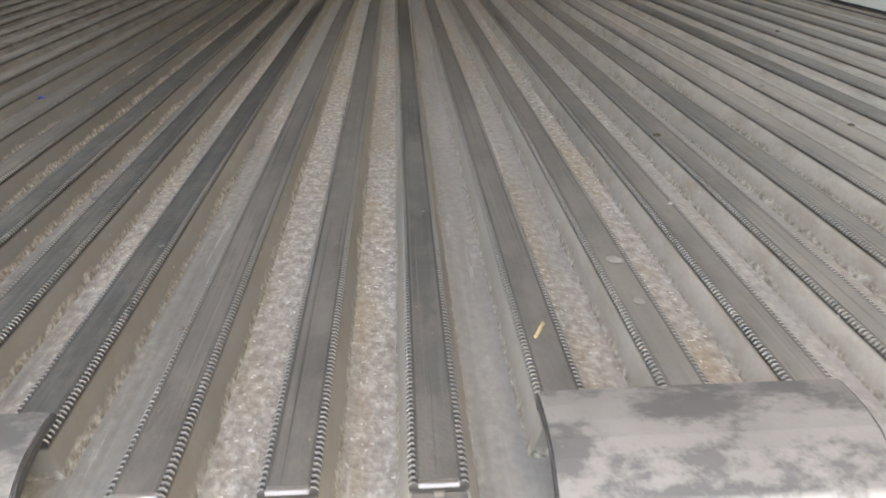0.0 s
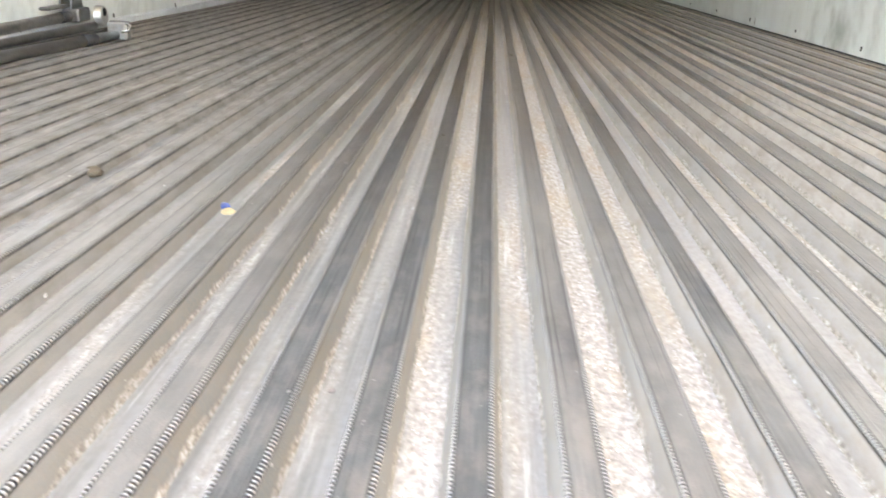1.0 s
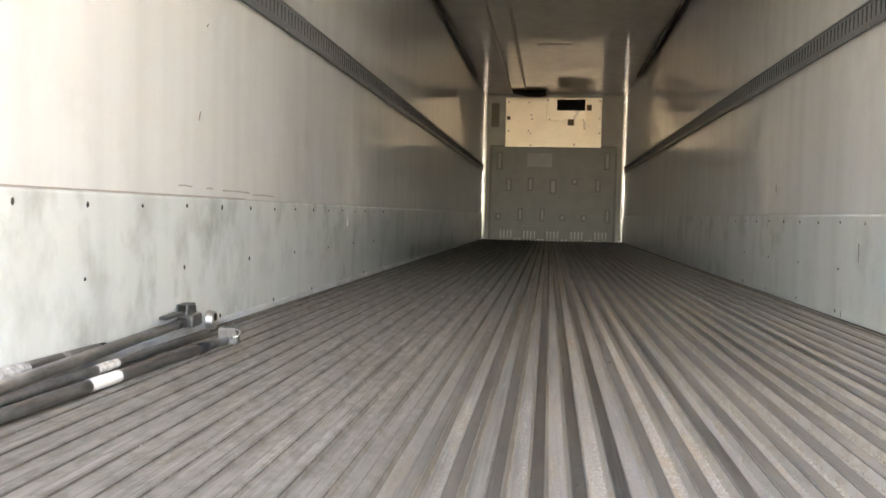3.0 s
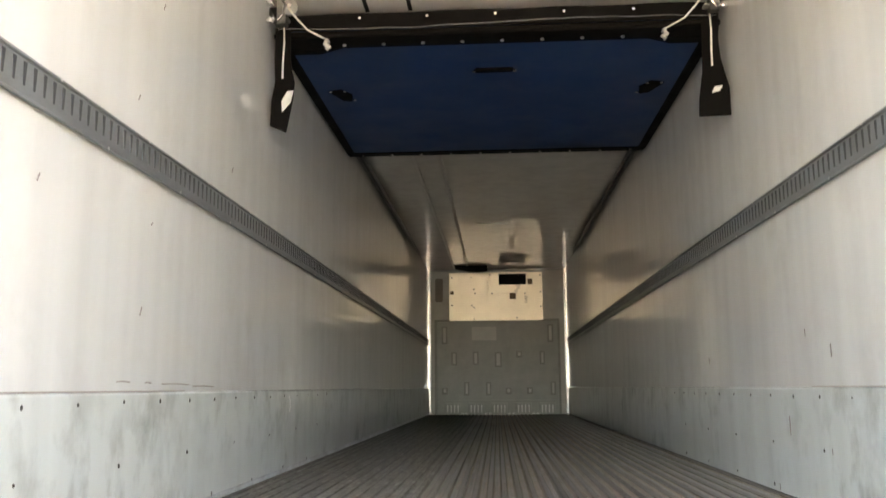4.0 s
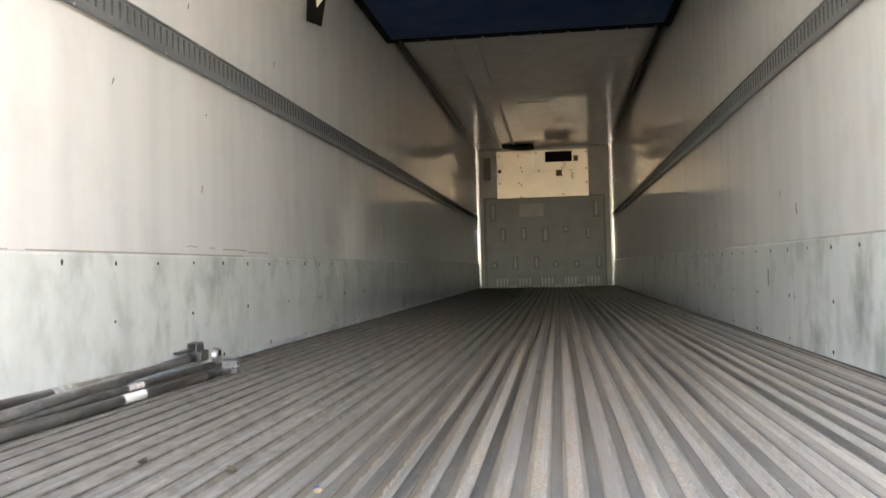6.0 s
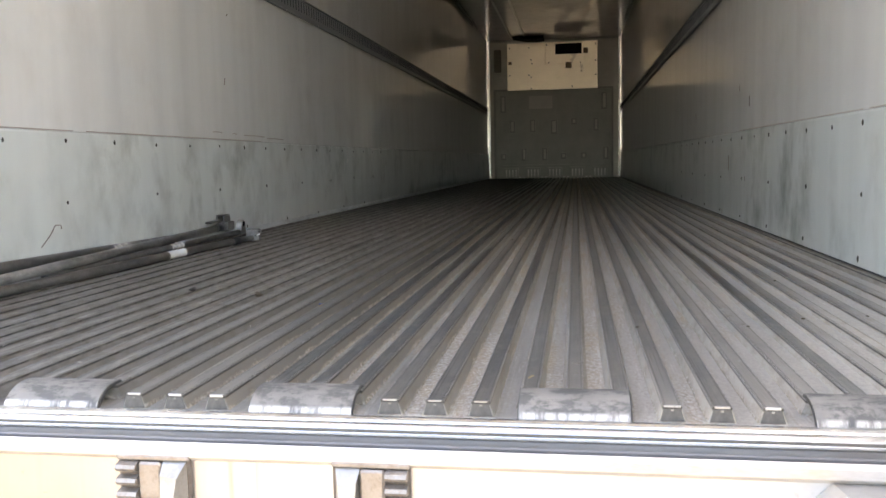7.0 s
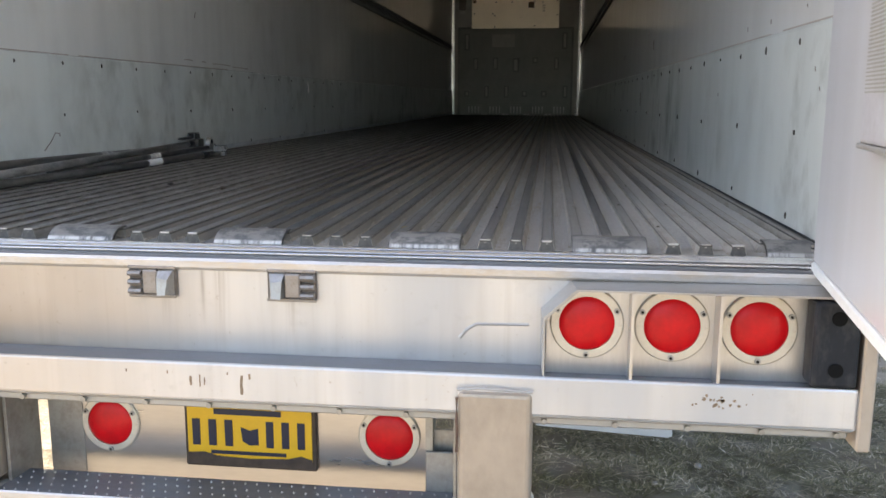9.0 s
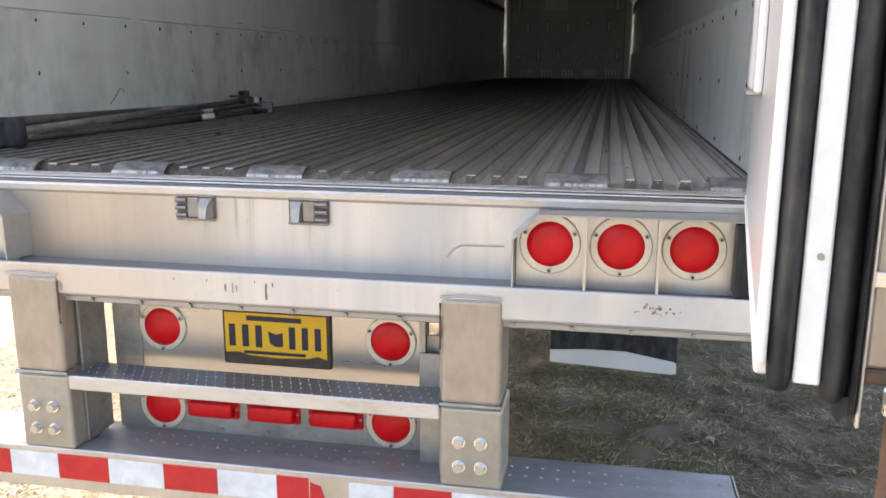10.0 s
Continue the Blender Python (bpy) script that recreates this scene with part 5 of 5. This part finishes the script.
def gasket(x0, x1, out, low):
    """A bulb seal that rounds off at its foot."""
    bm = bmesh.new()
    n, rings = 13, []
    for z, f in ((low, .3), (low + .004, .62), (low + .012, .86), (low + .026, 1), (1.2, 1), (2.6, 1)):
        mid, half = (x0 + x1) / 2, (x1 - x0) / 2 * (.55 + .45 * f)
        line = [(mid - half + 2 * half * k / (n - 1), -1.245 - out * f * math.sin(math.pi * (.1 + .8 * k / (n - 1)))) for k in range(n)]
        rings.append([bm.verts.new((x, y, z)) for x, y in line + [(mid + half, -1.236), (mid - half, -1.236)]])
    for p, q in zip(rings, rings[1:]):
        for k in range(n + 2):
            bm.faces.new((p[k], p[(k + 1) % (n + 2)], q[(k + 1) % (n + 2)], q[k]))
    bm.faces.new(rings[0][::-1])
    bm.faces.new(rings[-1])
    bmesh.ops.recalc_face_normals(bm, faces=bm.faces[:])
    return bm


part("gasket", gasket(.009, .0345, .026, -.064), M_RUBBER, door, "black rubber bulb gasket", True)
part("middle_strip", box(.035, .0605, -1.262, -1.2355, -.05, 2.59, .002), M_WHITE, door, "white plastic strip")
part("screw", tube((.05, -1.2655, .085), (.05, -1.2625, .085), .0035, seg=10), M_STEEL, door)
part("gasket", gasket(.061, .0885, .03, -.07), M_RUBBER, door, "black rubber bulb gasket", True)
part("gasket_lip", gasket(.0888, .0945, .04, -.08), M_RUBBER, door, "", True)
part("torn_tail", prism([(.072, -.06), (.09, -.058), (.097, -.07), (.093, -.092), (.087, -.08), (.081, -.088), (.075, -.078)], -1.262, -1.25, "y"), M_RUBBER, door, "torn rubber gasket tail")
part("outer_skin", box(.095, .0985, -1.278, .02, -.085, 2.63, .0015), M_ALU, door, "aluminium outer skin edge")
lock = part("lock_plate", box(.1015, .165, -1.25, -1.2, -.03, .32, .004), M_BEIGE, door, "beige steel lock plate")
part("strap", box(.1018, .168, -1.255, -1.2505, .056, .072, .001), M_ALU_BRIGHT, lock, "bright steel strap")
part("rod_guide", box(.1015, .17, -1.252, -1.19, -.046, -.0305, .003), M_RUST, lock, "brown rod guide")
rod = part("lock_rod", tube((.142, -1.225, -.2), (.142, -1.225, -.0465), .012), M_RUST, door, "rusty brown lock rod end")
part("rod_collar", tube((.142, -1.225, -.085), (.142, -1.225, -.06), .0155), M_ALU_BRIGHT, rod, "bright lock rod collar")
latch = part("slotted_strip", box(-.022, -.0005, -.67, -.49, .23, 1.4, .006, seg=2), M_VENTM, door, "grey slotted vent panel")
part("side_flange", box(-.014, -.0005, -.7, -.6705, .226, 1.404, .005, seg=2), M_WHITE, latch, "white side flange")
part("panel_foot", box(-.025, -.0005, -.67, -.485, .222, .2296, .002), M_DULL, latch)
for k in range(70):
    part("slot", box(-.0232, -.0221, -.655, -.505, .302 + k * .0056, .3045 + k * .0056), M_RIM, latch)

# ---- grass ----
def grass_material(name, stops, rough=.75):
    """Every blade its own tone, out of a few."""
    m, t, p = material(name)
    g = t.nodes.new("ShaderNodeNewGeometry")
    col = ramp(t, g.outputs["Random Per Island"], *stops)
    tone = noise_tex(t, place_vec(t), 2.2, 4)
    col = mix(t, ramp(t, tone, (.45, grey(0)), (.65, grey(.45))), col, (.17, .135, .09))
    t.links.new(col, p.inputs["Base Color"])
    p.inputs["Roughness"].default_value = rough
    p.inputs["Specular IOR Level"].default_value = .25
    return m


M_BLADE = grass_material("dry_grass", ((0, (.15, .115, .072)), (.5, (.29, .25, .175)), (.85, (.46, .4, .3)), (1, (.66, .6, .48))))
M_GREEN = grass_material("green_grass", ((0, (.043, .042, .018)), (.45, (.075, .074, .03)), (.8, (.15, .134, .068)), (1, (.36, .305, .2))))


def turf_reach(x, y):
    """Above 0 on the turf, with a ragged edge."""
    u, v = abs(x - 1.75) / 1.3, abs(y - 1.4) / 2.45
    return 1 - (u ** 2.6 + v ** 2.6) ** (1 / 2.6) + .16 * noise.noise((x * 1.3, y * 1.3, 4)) + .07 * noise.noise((x * 6, y * 6, 9))


def turf_height(x, y):
    edge = min(1, max(0, turf_reach(x, y) / .16))
    return -1.362 + edge * (.022 + .028 * noise.noise((x * 4.5, y * 4.5, 2)) + .012 * noise.noise((x * 17, y * 17, 7)))


def blades(n, seed, mat, name, x0, x1, y0, y1, size, lie, thick, lumpy):
    rng = np.random.RandomState(seed)
    base = np.stack([rng.uniform(x0, x1, n), rng.uniform(y0, y1, n)], 1)
    lump = np.array([noise.noise((a * 6, b * 6, seed)) + .6 * noise.noise((a * 1.7, b * 1.7, seed)) for a, b in base])
    reach = np.array([turf_reach(a, b) for a, b in base]) if x1 > 1 else np.ones(n)
    base = base[(lump > -lumpy + .5 * rng.rand(n)) & (reach > -.02 - .35 * rng.rand(n) ** 2)]
    n = len(base)
    ang, ln, w = rng.uniform(0, 6.28, n), size * rng.uniform(.4, 1.7, n), thick * rng.uniform(.5, 1.2, n)
    dx, dy = np.cos(ang), np.sin(ang)
    up = rng.uniform(.08, 1 - lie, n)
    z0 = np.array([turf_height(a, b) for a, b in base]) - .003
    verts = np.empty((n, 5, 3))
    for k, (f, ww) in enumerate(((0, 1), (0, -1), (.55, .8), (.55, -.8), (1, 0))):
        verts[:, k, 0] = base[:, 0] + dx * ln * f - dy * w * ww
        verts[:, k, 1] = base[:, 1] + dy * ln * f + dx * w * ww
        verts[:, k, 2] = z0 + ln * up * (f - .45 * f * f)
    idx = np.arange(n)[:, None] * 5
    faces = (idx + np.array([0, 1, 3, 2])).tolist() + (idx + np.array([2, 3, 4])).tolist()
    me = bpy.data.meshes.new(name)
    me.from_pydata(verts.reshape(-1, 3).tolist(), [], faces)
    me.materials.append(mat)
    return tagged(new(name, me), "tangled dry grass on the ground" if lie > .5 else "short green grass tufts on the ground", "grass", kind="stuff")


# grassy ground where the trailer's shade is painted in by darker soil
turf = bmesh.new()
NX, NY = 90, 170
grid = [[turf.verts.new((.3 + 3.0 * i / NX, -1.5 + 5.8 * j / NY, turf_height(.3 + 3.0 * i / NX, -1.5 + 5.8 * j / NY))) for i in range(NX + 1)] for j in range(NY + 1)]
for j in range(NY):
    for i in range(NX):
        if turf_reach(grid[j][i].co.x, grid[j][i].co.y) > -.02:
            turf.faces.new((grid[j][i], grid[j][i + 1], grid[j + 1][i + 1], grid[j + 1][i]))
bmesh.ops.delete(turf, geom=[v for v in turf.verts if not v.link_faces], context="VERTS")
tagged(part("turf_patch", turf, M_TURF, smooth=True), "patch of grassy soil beside the trailer, darkened for its shade", "turf", kind="structure")
blades(110000, 1, M_BLADE, "dry_grass", .2, 3.3, -1.4, 4.2, .065, .72, .002, .2)
blades(330000, 2, M_GREEN, "green_grass", .2, 3.3, -1.4, 4.2, .042, .35, .0026, .4)
blades(70000, 3, M_BLADE, "dry_grass", -2.6, .45, -1.2, 3.4, .08, .72, .0026, .45)
blades(70000, 4, M_GREEN, "green_grass", -2.6, .45, -1.2, 3.4, .05, .45, .003, .5)
M_STONE = surface("field_stone", (.2, .188, .165), .8, 0, .25, 30, (1, 1, 1), 120, .3)
for k in range(26):
    x, y, size = dice.uniform(.9, 2.6), dice.uniform(-.4, 2.4), dice.uniform(.015, .04)
    bm = bmesh.new()
    bmesh.ops.create_icosphere(bm, subdivisions=2, radius=size / 2)
    for v in bm.verts:
        v.co *= 1 + .5 * noise.noise(v.co * (1.6 / size) + Vector((k * 3.1, 0, 0)))
        v.co.z *= .6
    ob = part("stone", bm, M_STONE)
    ob.location = (x, y, turf_height(x, y) + size * .16)
    tagged(ob, "small pale stone lying in the grass", "stone", "stones in the grass")

# ---- dirt packed between the ribs, almost to their tops along both walls ----
dirt = bmesh.new()
for i in range(-18, 18):
    xa, xb = RIB_X + RIB_PITCH * i, RIB_X + RIB_PITCH * (i + 1)
    mid = (xa + xb) / 2
    level = -.0065 - .0125 * (min(1, max(0, (mid + .75) / .6)) if mid < .3 else min(1, max(0, (1.0 - mid) / .35)))
    if abs(mid) > HALF - .06 or level < -.0185:
        continue
    rows = []
    for k in range(46):
        y = .11 + 6.0 * (k / 40) ** 1.6 if k < 41 else 6.11 + (LEN - 6.2) * (k - 40) / 5
        row = []
        for j in range(5):
            z = max(-DEEP + .0008, level + .0025 * noise.noise((mid * 40, y * 3, 1)) + .0008 * noise.noise((j * 3.1 + mid * 90, y * 25, 5)) - (.0012 if 0 < j < 4 else 0))
            z = -DEEP + .0008 + (z + DEEP - .0008) * min(1, (y - .1) / .12)
            half = .0128 + .0067 * (-z - .0045) / (DEEP - .0045) - .001
            row.append(dirt.verts.new((xa + half + (xb - xa - 2 * half) * j / 4, y, z)))
        rows.append(row)
    for p, q in zip(rows, rows[1:]):
        for j in range(4):
            dirt.faces.new((p[j], p[j + 1], q[j + 1], q[j]))
tagged(part("packed_dirt", dirt, M_VALLEY, floor, "dry dirt packed between the ribs", True), kind="stuff")

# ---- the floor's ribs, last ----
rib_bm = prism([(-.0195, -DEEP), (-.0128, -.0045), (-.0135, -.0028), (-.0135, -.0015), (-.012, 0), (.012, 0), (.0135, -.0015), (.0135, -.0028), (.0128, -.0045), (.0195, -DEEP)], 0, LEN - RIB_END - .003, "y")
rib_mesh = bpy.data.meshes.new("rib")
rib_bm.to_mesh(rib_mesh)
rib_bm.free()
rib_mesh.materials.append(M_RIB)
# thin dark sheet on each open rib end, standing in for the shade inside
hollow_shade_bm = prism([(-.0165, -DEEP + .001), (-.0118, -.0045), (-.0025, -.0045), (-.002, -.008), (.002, -.008), (.0025, -.0045), (.0118, -.0045), (.0165, -DEEP + .001)], -.0012, -.0004, "y")
burr_bm = box(-.0132, .0132, -.002, .003, -.0036, .0005, .0008)
burr_mesh = bpy.data.meshes.new("burr")
burr_bm.to_mesh(burr_mesh)
burr_bm.free()
burr_mesh.materials.append(M_ALU)
hollow_shade_mesh = bpy.data.meshes.new("hollow")
hollow_shade_bm.to_mesh(hollow_shade_mesh)
hollow_shade_bm.free()
hollow_shade_mesh.materials.append(M_HOLLOW)
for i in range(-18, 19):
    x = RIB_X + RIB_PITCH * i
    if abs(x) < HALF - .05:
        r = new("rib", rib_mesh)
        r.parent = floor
        covered = abs((i + 3) % 6 - 3) <= 1
        r.location = (x, RIB_END + (.045 if covered else 0), 0)
        if covered:
            r.scale = (1, 1 - .045 / (LEN - RIB_END - .003), 1)
        else:
            h = new("hollow", hollow_shade_mesh)
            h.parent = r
            e = new("burr", burr_mesh)
            e.parent = r
            e.scale = (dice.uniform(.7, 1), dice.uniform(.5, 1), dice.uniform(.5, 1.1))
